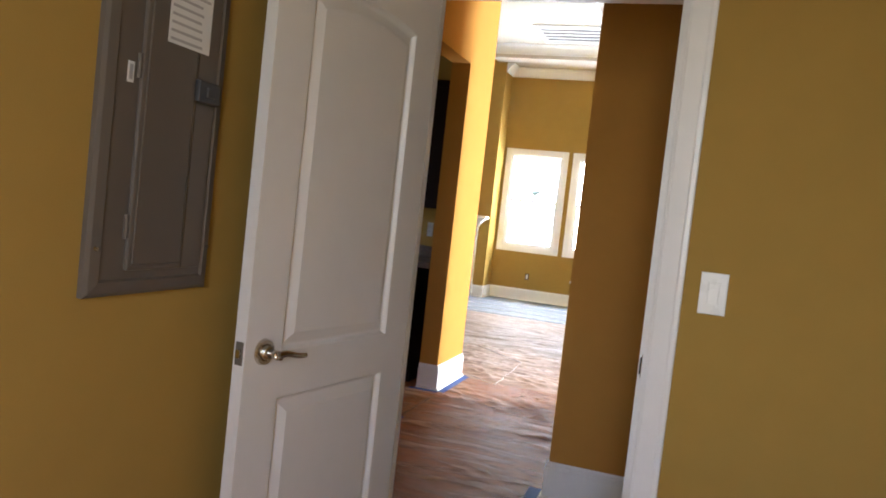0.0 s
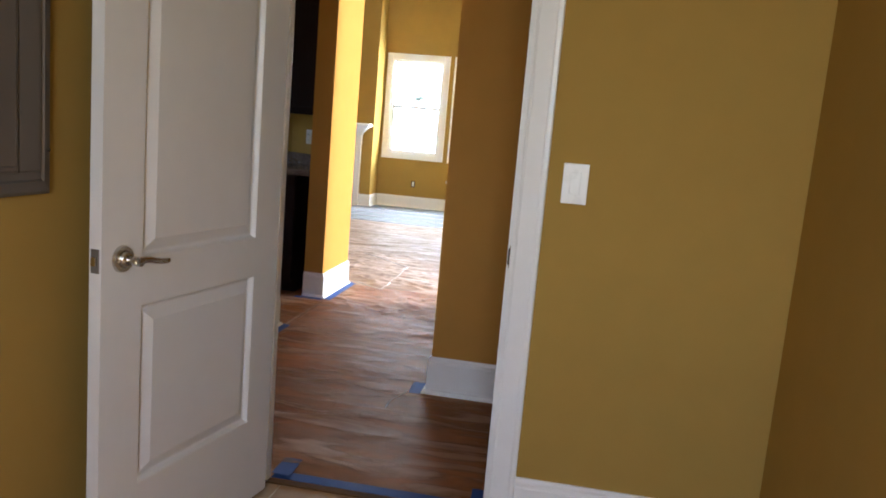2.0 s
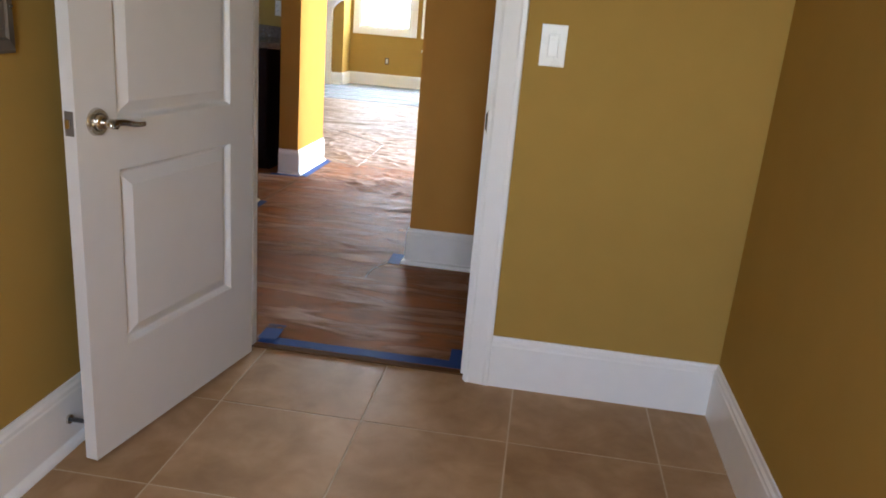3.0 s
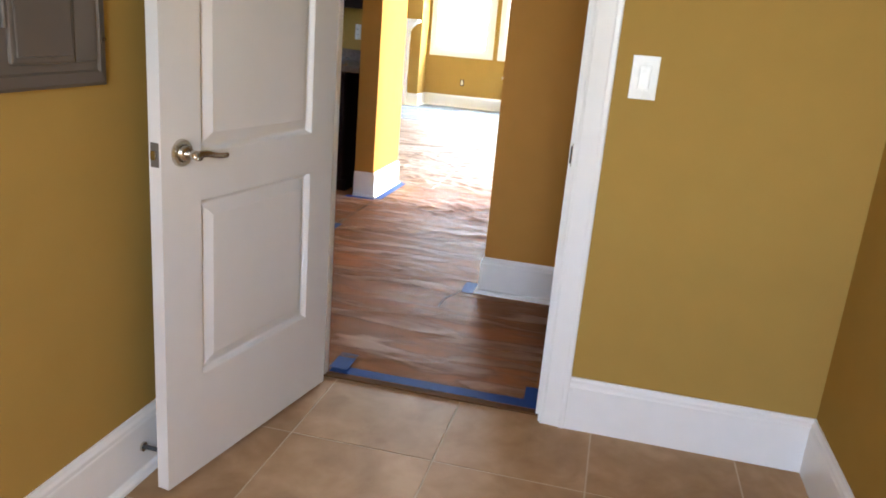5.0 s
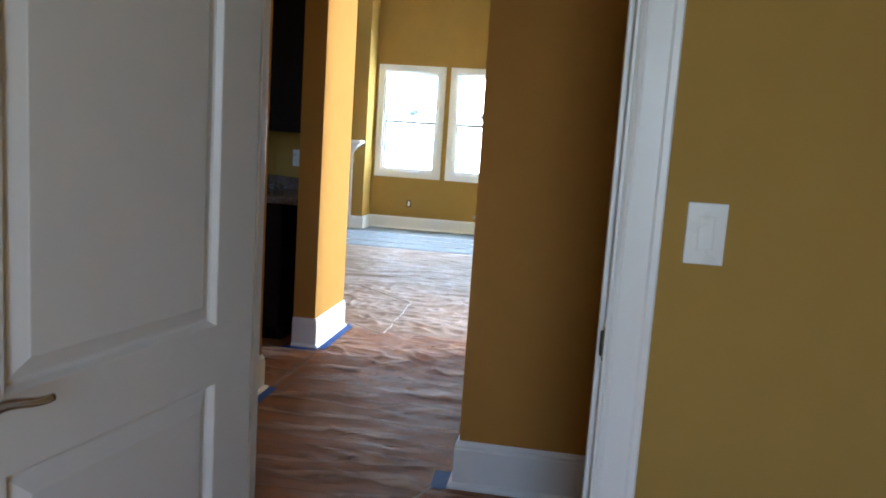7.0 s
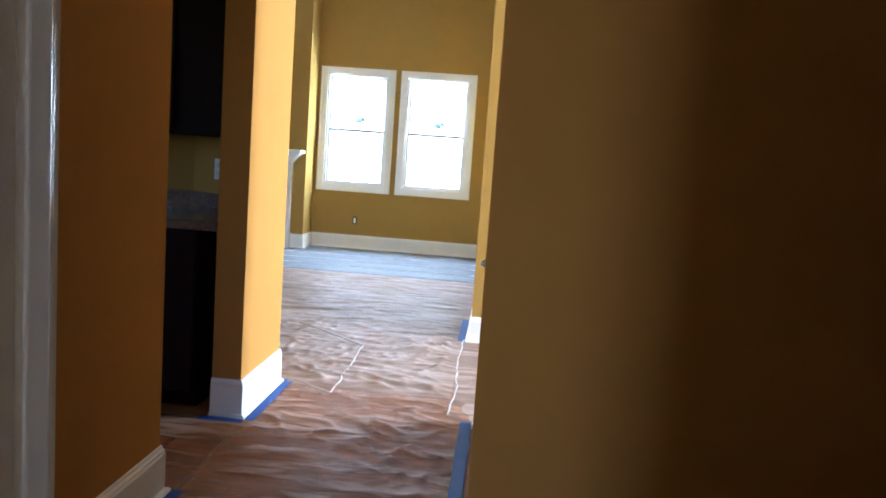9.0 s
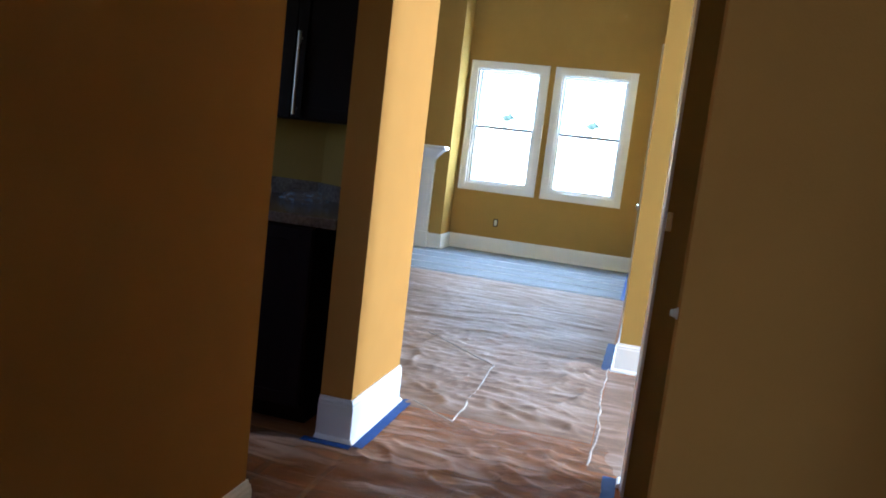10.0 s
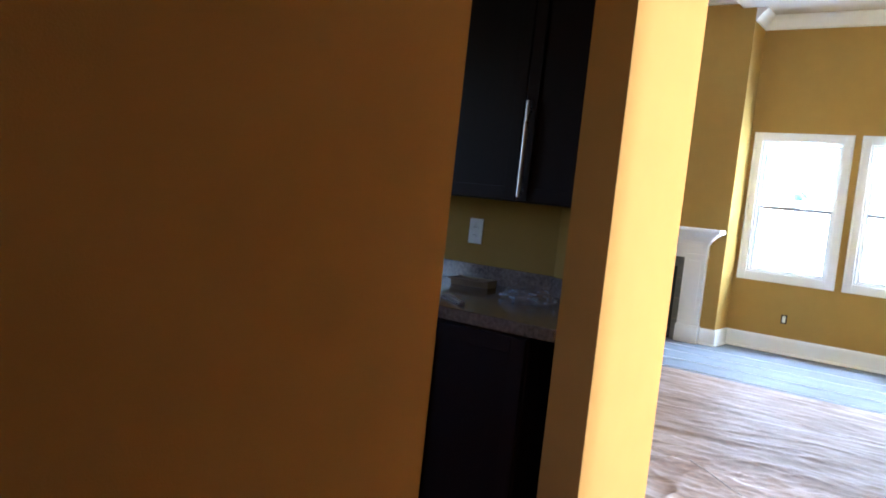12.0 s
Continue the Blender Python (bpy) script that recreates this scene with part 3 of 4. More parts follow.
    for hz in (0.25, 1.02, 1.80):
        part("hinge", cyl(bmesh.new(), (-0.006, -0.004, hz - 0.045), (-0.006, -0.004, hz + 0.045), 0.007), NICKEL, door, "satin nickel hinge")
    return door


panel_door()

stop = thing("door_stop", pose(-0.834, -0.70, 0.085), "small dark spring door stop on the baseboard", "door stop")
part("shaft", cyl(bmesh.new(), (0, 0, 0), (0.062, 0, 0), 0.006), DARKMETAL, stop)
part("flange", cyl(bmesh.new(), (0, 0, 0), (0.006, 0, 0), 0.013), NICKEL, stop)
part("bumper", cyl(bmesh.new(), (0.062, 0, 0), (0.078, 0, 0), 0.010), RUBBER, stop, "black rubber tip")

# ---- electrical panel on the left wall ----


def breaker_panel():
    ob = thing("breaker_panel", pose(-0.85, -1.172, 1.06), "grey enamelled breaker panel set into the wall, door shut", "breaker panel")
    w, h = 0.392, 0.90
    bm = bmesh.new()
    prof = [(0.0, 0.0), (0.0, 0.012), (0.008, 0.018), (0.030, 0.022), (0.036, 0.016), (0.036, 0.0)]
    loops = [[bm.verts.new((d, i if a == 0 else w - i, i if b == 0 else h - i)) for a, b in ((0, 0), (1, 0), (1, 1), (0, 1))] for i, d in prof]
    loft(bm, loops, False)
    part("flange", bm, GREYMETAL, ob, "bevelled grey steel flange")
    part("cover", box(bmesh.new(), 0.0, 0.017, 0.034, w - 0.034, 0.034, h - 0.034, 0.002), GREYMETAL, ob)
    part("door", box(bmesh.new(), 0.016, 0.028, 0.100, w - 0.116, 0.052, h - 0.06, 0.006), GREYMETAL, ob)
    part("raised_field", box(bmesh.new(), 0.0275, 0.031, 0.112, w - 0.128, 0.066, h - 0.075, 0.003), GREYMETAL, ob)
    part("edge_strip", box(bmesh.new(), 0.016, 0.024, w - 0.112, w - 0.042, 0.052, h - 0.06, 0.004), GREYMETAL, ob)
    latch = part("latch", box(bmesh.new(), 0.022, 0.042, w - 0.124, w - 0.046, 0.432, 0.482, 0.004), DARKMETAL, ob, "black slide latch")
    part("thumb", box(bmesh.new(), 0.040, 0.047, w - 0.100, w - 0.072, 0.446, 0.468, 0.002), DARKMETAL, latch)
    part("sticker", box(bmesh.new(), 0.0165, 0.018, 0.066, 0.084, 0.438, 0.480), PAPERLABEL, ob, "small white sticker")
    part("sticker_print", box(bmesh.new(), 0.018, 0.0186, 0.070, 0.080, 0.444, 0.474), INK, ob)
    label = part("label", box(bmesh.new(), 0.0305, 0.0316, w - 0.232, w - 0.090, 0.541, 0.78), PAPERLABEL, ob, "printed white paper label")
    rnd = random.Random(5)
    for i in range(13):
        part("print_line", box(bmesh.new(), 0.0314, 0.0319, w - 0.225, w - 0.098 - rnd.random() * 0.03, 0.548 + i * 0.0175, 0.554 + i * 0.0175), INK, label)
    for y, z in ((0.018, 0.10), (w - 0.018, 0.10), (0.018, h - 0.1), (w - 0.018, h - 0.1)):
        part("screw", cyl(bmesh.new(), (0.018, y, z), (0.0245, y, z), 0.0055, 0.004, 14), NICKEL, ob, "bright screw head")
    for z in (0.12, 0.45):
        part("hinge", cyl(bmesh.new(), (0.022, 0.094, z), (0.022, 0.094, z + 0.05), 0.005, seg=12), GREYMETAL, ob)


breaker_panel()


def plate(name, m, label, category, wide, high, rocker=True):
    """A wall plate in its own xz plane, facing -y."""
    ob = thing(name, m, label, category)
    part("plate", box(bmesh.new(), -wide / 2, wide / 2, -0.006, 0, -high / 2, high / 2, 0.0025), PLASTIC, ob)
    if rocker:
        part("bezel", box(bmesh.new(), -0.0175, 0.0175, -0.0072, -0.005, -0.035, 0.035, 0.001), PLASTIC, ob)
        bm = bmesh.new()
        box(bm, -0.0145, 0.0145, -0.0105, -0.006, -0.031, 0.031, 0.0015)
        for v in bm.verts:
            if v.co.z > 0:
                v.co.y += 0.0028 if v.co.y < -0.008 else 0
        part("rocker", bm, PLASTIC, ob)
    else:
        for z in (-0.02, 0.02):
            socket = part("socket", box(bmesh.new(), -0.016, 0.016, -0.0085, -0.005, z - 0.0135, z + 0.0135, 0.004), PLASTIC, ob)
            for x in (-0.006, 0.006):
                part("slot", box(bmesh.new(), x - 0.001, x + 0.001, -0.009, -0.0082, z - 0.004, z + 0.005), RUBBER, socket)
    return ob


plate("light_switch", pose(0.352, 0.012, 1.152), "white rocker light switch on the ochre wall", "light switch", 0.078, 0.124)
bare = thing("wall_outlet", pose(-2.185, LR_Y, 0.385), "bare white receptacle in a dark box without its plate", "outlet")
part("box_edge", box(bmesh.new(), -0.031, 0.031, -0.003, 0, -0.05, 0.05, 0.001), SOOT, bare, "dark open wall box")
part("receptacle", box(bmesh.new(), -0.0165, 0.0165, -0.012, -0.002, -0.036, 0.036, 0.003), PLASTIC, bare)
for z in (-0.045, 0.045):
    part("screw", cyl(bmesh.new(), (0, -0.003, z), (0, -0.007, z), 0.004, seg=10), NICKEL, bare)
plate("wall_outlet", pose(-2.43, 3.72, 1.155), "white wall outlet above the kitchen counter", "outlet", 0.075, 0.12, False)

# ---- kitchen ----


def cabinet_front(parent, x0, x1, z0, z1, y, bar_x=None, bar_z=None):
    door = part("door", box(bmesh.new(), x0, x1, y - 0.012, y, z0, z1, 0.002), ESPRESSO, parent)
    s = 0.055
    bm = bmesh.new()
    for a in ((x0, x0 + s, z0, z1), (x1 - s, x1, z0, z1), (x0 + s, x1 - s, z0, z0 + s), (x0 + s, x1 - s, z1 - s, z1)):
        box(bm, a[0], a[1], y - 0.021, y - 0.0115, a[2], a[3], 0.0025)
    part("door_frame", bm, ESPRESSO, door)
    if bar_x is not None:
        bm = bmesh.new()
        cyl(bm, (bar_x, y - 0.05, bar_z[0]), (bar_x, y - 0.05, bar_z[1]), 0.0095)
        for z in (bar_z[0] + 0.03, bar_z[1] - 0.03):
            cyl(bm, (bar_x, y - 0.05, z), (bar_x, y - 0.02, z), 0.005)
        part("handle", bm, BRASS, door, "brushed steel bar handle")


UX = (-3.15, -2.595, -2.035, -1.61)
for i in range(3):
    up = thing("wall_cabinet", Matrix.Identity(4), "dark espresso wall cabinet with a framed door", "cabinet", "wall cabinets")
    part("body", box(bmesh.new(), UX[i] + 0.001, UX[i + 1] - 0.001, 3.405, 3.72, 1.312, 2.34), ESPRESSO, up)
    cabinet_front(up, UX[i] + 0.003, UX[i + 1] - 0.003, 1.315, 2.33, 3.402, UX[i] + 0.03 if i == 2 else None, (1.33, 1.72))
    low = thing("base_cabinet", Matrix.Identity(4), "dark espresso base cabinet with a framed door", "cabinet", "base cabinets")
    part("body", box(bmesh.new(), UX[i] + 0.001, UX[i + 1] - 0.001, 2.87, 3.72, 0.09, 0.872), ESPRESSO, low)
    part("toe_kick", box(bmesh.new(), UX[i] + 0.001, UX[i + 1] - 0.001, 2.94, 3.72, 0.0, 0.09), ESPRESSO, low)
    cabinet_front(low, UX[i] + 0.003, UX[i + 1] - 0.003, 0.10, 0.86, 2.866)
part_top = thing("worktop", Matrix.Identity(4), "brown granite worktop with a low backsplash", "worktop")
part("slab", box(bmesh.new(), -3.15, -1.508, 2.835, 3.72, 0.872, 0.915, 0.006), GRANITE, part_top)
part("backsplash", box(bmesh.new(), -3.15, -1.99, 3.70, 3.72, 0.915, 1.0, 0.003), GRANITE, part_top)
# slanting wall in the corner, with its own upstand and socket
bm = bmesh.new()
lo, hi = [[bm.verts.new((x, y, z)) for x, y in ((-1.99, 3.719), (-1.606, 3.435), (-1.606, 3.719))] for z in (0.916, 1.311)]
loft(bm, [lo, hi])
tagged(mesh_object("wall_kitchen_corner", bm, OCHRE), "golden ochre slanting wall in the kitchen corner", "wall", kind="structure")
CORNER = math.degrees(math.atan2(-0.284, 0.384))
corner_m = pose(-1.99, 3.719, 0, 0, 0, CORNER)
bm = box(bmesh.new(), 0.004, 0.47, -0.02, -0.001, 0.9155, 1.0, 0.003)
bm.transform(corner_m)
part("backsplash", bm, GRANITE, part_top)
plate("wall_outlet", corner_m @ pose(0.255, -0.0005, 1.137), "white wall outlet on the slanting kitchen wall", "outlet", 0.075, 0.115, False)


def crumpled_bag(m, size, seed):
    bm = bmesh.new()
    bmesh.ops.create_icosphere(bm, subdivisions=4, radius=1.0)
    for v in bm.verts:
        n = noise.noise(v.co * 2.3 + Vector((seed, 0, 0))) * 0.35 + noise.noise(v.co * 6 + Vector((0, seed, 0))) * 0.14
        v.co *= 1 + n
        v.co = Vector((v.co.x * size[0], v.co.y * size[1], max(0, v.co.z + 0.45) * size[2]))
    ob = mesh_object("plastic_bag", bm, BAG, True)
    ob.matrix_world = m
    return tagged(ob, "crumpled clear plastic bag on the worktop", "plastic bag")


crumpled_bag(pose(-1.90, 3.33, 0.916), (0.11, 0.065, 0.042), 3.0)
carton = thing("carton", pose(-2.30, 3.55, 0.916, 0, 0, 12), "small opened cardboard carton on the worktop", "carton")
bm = bmesh.new()
for a in ((-0.09, 0.09, -0.055, -0.051), (-0.09, 0.09, 0.051, 0.055)):
    box(bm, *a, 0, 0.032)
for a in ((-0.09, -0.086, -0.051, 0.051), (0.086, 0.09, -0.051, 0.051)):
    box(bm, *a, 0, 0.032)
box(bm, -0.086, 0.086, -0.051, 0.051, 0, 0.004)
part("tray", bm, CARD, carton)
bm = bmesh.new()
box(bm, -0.09, 0.09, -0.11, -0.056, 0.029, 0.032)
part("flap", bm, CARD, carton)
bar_tool = thing("trim_strip", pose(-2.02, 3.0, 0.916, 0, 0, -38), "bright metal trim strip lying on the worktop", "metal strip")
part("strip", box(bmesh.new(), -0.1, 0.1, -0.012, 0.012, 0, 0.012, 0.003), BRASS, bar_tool)
part("edge", box(bmesh.new(), -0.1, 0.1, -0.02, -0.012, 0, 0.004), BRASS, bar_tool)

# ---- living room ----


def sash_window(x0, x1):
    ob = tagged(new("window"), "white double hung window with a moulded white casing", "window", kind="structure")
    c = 0.09
    for a, b, low in ((x0 - c, x0 + 0.004, False), (x1 - 0.004, x1 + c, True)):
        part("casing", casing_board(bmesh.new(), "x", a, b, LR_Y, -1, WZ0 - c, WZ1 + c, low), WHITE, ob)
    part("head_casing", box(bmesh.new(), x0 + 0.004, x1 - 0.004, LR_Y - 0.018, LR_Y, WZ1 - 0.004, WZ1 + c, 0.003), WHITE, ob)
    part("sill_casing", box(bmesh.new(), x0 + 0.004, x1 - 0.004, LR_Y - 0.018, LR_Y, WZ0 - c, WZ0 + 0.004, 0.003), WHITE, ob)
    f = bmesh.new()
    for a in ((x0, x0 + 0.025, WZ0, WZ1), (x1 - 0.025, x1, WZ0, WZ1), (x0 + 0.025, x1 - 0.025, WZ0, WZ0 + 0.025), (x0 + 0.025, x1 - 0.025, WZ1 - 0.025, WZ1)):
        box(f, a[0], a[1], LR_Y + 0.02, LR_Y + 0.149, a[2], a[3])
    part("window_frame", f, VINYL, ob)
    mid = 1.597
    for name, z0, z1, y in (("lower_sash", WZ0 + 0.025, mid + 0.022, LR_Y + 0.045), ("upper_sash", mid - 0.022, WZ1 - 0.025, LR_Y + 0.085)):
        s = bmesh.new()
        a0, a1, r = x0 + 0.025, x1 - 0.025, 0.034
        for a in ((a0, a0 + r, z0, z1), (a1 - r, a1, z0, z1), (a0 + r, a1 - r, z0, z0 + 0.026), (a0 + r, a1 - r, z1 - 0.026, z1)):
            box(s, a[0], a[1], y, y + 0.036, a[2], a[3], 0.003)
        sash = part(name, s, VINYL, ob)
        pane = part("pane", box(bmesh.new(), a0 + r, a1 - r, y + 0.015, y + 0.019, z0 + 0.026, z1 - 0.026), CLEAR, sash, "clear glass pane")
        pane.visible_shadow = False
    # added strip over the sashes, its grey stands in for backlit shade
    part("meeting_rail", box(bmesh.new(), x0 + 0.05, x1 - 0.05, LR_Y + 0.036, LR_Y + 0.044, mid - 0.016, mid + 0.016, 0.002), RAIL_SHADED, ob, "grey strip painting backlit shade on the meeting rail")
    part("lock", box(bmesh.new(), (x0 + x1) / 2 - 0.03, (x0 + x1) / 2 + 0.03, LR_Y + 0.05, LR_Y + 0.075, mid + 0.022, mid + 0.034, 0.003), PLASTIC, ob)
    return ob


for x0, x1 in WINS:
    sash_window(x0, x1)
    label = thing("window_sticker", pose((x0 + x1) / 2 + 0.03, LR_Y + 0.0985, 1.74), "ragged green printed sticker on the upper pane", "sticker")
    rnd = random.Random(11)
    for i in range(30):
        col, row = i % 6, i // 6
        if abs(col - 2.5) + abs(row - 2) * 1.2 + rnd.random() * 1.6 > 3.6:
            continue
        bx, bz = (col - 2.5) * 0.034, (row - 2) * 0.03
        part("print_patch", box(bmesh.new(), bx - 0.017, bx + 0.017, 0, 0.001, bz - 0.015, bz + 0.015), STICKER_PRINT if rnd.random() < 0.3 else STICKER, label)


def fireplace():
    ob = thing("fireplace", Matrix.Identity(4), "white painted mantelpiece round a dark firebox with grey stone tiles", "fireplace")
    right, left = -2.955, -4.475
    pw, y0 = 0.235, BY - 0.08
    for a, b in ((right - pw, right), (left, left + pw)):
        leg = part("pilaster", box(bmesh.new(), a, b, y0, BY, 0, 1.0, 0.003), WHITE, ob)
        part("plinth", box(bmesh.new(), a - 0.012, b + 0.012, y0 - 0.016, BY, 0, 0.2, 0.006), WHITE, leg)
        part("capital", box(bmesh.new(), a - 0.010, b + 0.010, y0 - 0.012, BY, 0.965, 0.995, 0.004), WHITE, leg)
        part("raised_panel", box(bmesh.new(), a + 0.045, b - 0.045, y0 - 0.008, y0, 0.26, 0.92, 0.004), WHITE, leg)
    part("frieze", box(bmesh.new(), left - 0.004, right + 0.004, y0 - 0.004, BY, 0.945, 1.17, 0.003), WHITE, ob)
    bm = bmesh.new()
    sweep(bm, [(0, 1.11), (0.012, 1.11), (0.016, 1.13), (0.03, 1.145), (0.06, 1.18), (0.10, 1.215), (0.125, 1.235), (0, 1.235)], [(right + 0.004, BY), (right + 0.004, y0 - 0.004), (left - 0.004, y0 - 0.004), (left - 0.004, BY)][::-1])
    part("bed_moulding", bm, WHITE, ob)
    part("shelf", box(bmesh.new(), left - 0.16, right + 0.16, y0 - 0.14, BY, 1.235, 1.285, 0.018), WHITE, ob)
    for x, side in ((right - pw, -1), (left + pw, 1)):
        for k in range(4):
            part("stone_tile", box(bmesh.new(), min(x, x + side * 0.085), max(x, x + side * 0.085), BY - 0.022, BY, 0.236 * k + 0.002, 0.236 * (k + 1) - 0.002, 0.002), SLATE, ob, "grey stone surround tile")
    for k in range(4):
        a = left + pw + 0.087 + 0.22 * k
        part("stone_tile", box(bmesh.new(), a, a + 0.216, BY - 0.022, BY, 0.83, 0.944, 0.002), SLATE, ob, "grey stone surround tile")
    bm = bmesh.new()
    box(bm, left + pw + 0.086, right - pw - 0.086, BY - 0.012, BY - 0.004, 0.0, 0.83)
    part("firebox", bm, SOOT, ob, "black firebox front")
    for k in range(5):
        part("louvre", box(bmesh.new(), left + pw + 0.10, right - pw - 0.10, BY - 0.02, BY - 0.01, 0.03 + 0.022 * k, 0.042 + 0.022 * k), DARKMETAL, ob)


fireplace()


def ceiling_grille():
    ob = thing("ceiling_grille", pose(-2.08, 7.62, 3.89), "large white louvred grille in the tray ceiling", "ceiling vent")
    w, d = 1.05, 0.98
    bm = bmesh.new()
    for a in ((0, w, 0, 0.06), (0, w, d - 0.06, d), (0, 0.06, 0.06, d - 0.06), (w - 0.06, w, 0.06, d - 0.06)):
        box(bm, *a, -0.022, 0.0, 0.004)
    part("frame", bm, WHITE, ob)
    # dark enamel sheet paints the shade between the slats
    part("backing", box(bmesh.new(), 0.06, w - 0.06, 0.06, d - 0.06, -0.006, -0.002), DARKMETAL, ob, "dark sheet standing in for the shade behind the slats")
    for k in range(5):
        y = 0.06 + (d - 0.12) * (k + 0.5) / 5
        bm = bmesh.new()
        box(bm, 0.06, w - 0.06, y - 0.035, y + 0.035, -0.018, -0.008, 0.003)
        part("slat", bm, WHITE, ob)


ceiling_grille()

# ---- outside ----


def tree(m, high, seed):
    ob = thing("tree", m, "leafy green tree beyond the lawn", "tree", "trees outside")
    rnd = random.Random(seed)
    bm = bmesh.new()
    cyl(bm, (0, 0, 0), (0.1, 0, high * 0.55), 0.22, 0.12, 12)
    for k in range(5):
        a = k * 1.3
        cyl(bm, (0.05, 0, high * (0.3 + 0.05 * k)), (math.cos(a) * high * 0.22, math.sin(a) * high * 0.22, high * (0.55 + 0.06 * k)), 0.08, 0.03, 8)
    part("trunk", bm, BARK, ob)
    verts, faces = [], []
    for k in range(1500):
        d = Vector((rnd.gauss(0, 1), rnd.gauss(0, 1), rnd.gauss(0, 1))).normalized() * rnd.random() ** 0.4
        lump = 0.75 + 0.5 * noise.noise(d * 2.2 + Vector((seed, 0, 0)))
        c = Vector((d.x * high * 0.3, d.y * high * 0.3, high * 0.68 + d.z * high * 0.3)) * 1.0
        c = Vector((c.x * lump, c.y * lump, c.z))
        q = Euler((rnd.random() * 6, rnd.random() * 6, rnd.random() * 6)).to_matrix()
        n = len(verts)
        verts += [tuple(c + q @ Vector(p) * 0.16) for p in ((-1, 0, 0), (0, -0.6, 0.1), (1, 0, 0), (0, 0.6, 0.1))]
        faces.append((n, n + 1, n + 2, n + 3))
    data = bpy.data.meshes.new("crown")
    data.from_pydata(verts, [], faces)
    data.materials.append(LEAF)
    crown_ob = new("crown", data)
    crown_ob.parent = ob


tree(pose(-18, 62, -0.5), 7.0, 1)
tree(pose(2, 75, -0.5), 7.5, 2)

# ---- blue tape ----


def tape(pts, wide, label="blue painter's tape along the baseboard", lift=0.0):
    bm = bmesh.new()
    for (xa, ya), (xb, yb) in zip(pts, pts[1:]):
        a, b = Vector((xa, ya, 0)), Vector((xb, yb, 0))
        d = (b - a).normalized()
        r = Vector((d.y, -d.x, 0)) * wide
        n = max(2, int((b - a).length / 0.04))
        rows = []
        for i in range(n + 1):
            p = a + (b - a) * i / n
            j = 0.004 * noise.noise(p * 9)
            rows.append([bm.verts.new(p + Vector((0, 0, 0.0062 + lift))), bm.verts.new(p + r * (1 + j * 20) + Vector((0, 0, 0.0050 + abs(j) + lift)))])
        for u, v in zip(rows, rows[1:]):
            bm.faces.new((u[0], v[0], v[1], u[1]))
    bmesh.ops.recalc_face_normals(bm, faces=bm.faces)
    bmesh.ops.solidify(bm, geom=bm.faces[:], thickness=0.0006)
    return tagged(mesh_object("masking_tape", bm, TAPE), label, "masking tape", "tape strips")


tape([(-0.60, 0.080), (0.171, 0.080)][::-1], 0.058, "blue painter's tape along the threshold")
tape([(-0.607, 0.10), (-0.607, 0.235)], 0.07, "blue painter's tape at the door jamb", 0.007)
tape([(0.171, 0.225), (0.171, 0.10)], 0.06, "blue painter's tape at the door jamb", 0.007)
tape([(XP - 0.04, 2.806), (XL + 0.034, 2.806)], 0.045)
tape([(XL + 0.034, 2.80), (XL + 0.034, 3.49)], 0.048)
tape([(XL + 0.034, 0.16), (XL + 0.034, 2.03)], 0.045)
tape([(XL + 0.034, 2.03), (XP, 2.03)][::-1], 0.045)
tape([(XR - 0.034, 1.30), (XR - 0.034, 1.14)], 0.06)
tape([(XR - 0.034, 3.07), (XR - 0.034, 2.10)], 0.055)
tape([(-0.394, 5.50), (-0.394, 4.745)], 0.055)
tape([(-0.394, LR_Y - 0.04), (-0.394, 7.46)], 0.05)

# ---- plastic film on the floor ----


def tread(x, y):
    """How much the sheet is crumpled: most at the end of the hall."""
    return max(0.15, min(1.0, 1.9 - abs(y - 3.7) / 1.0))


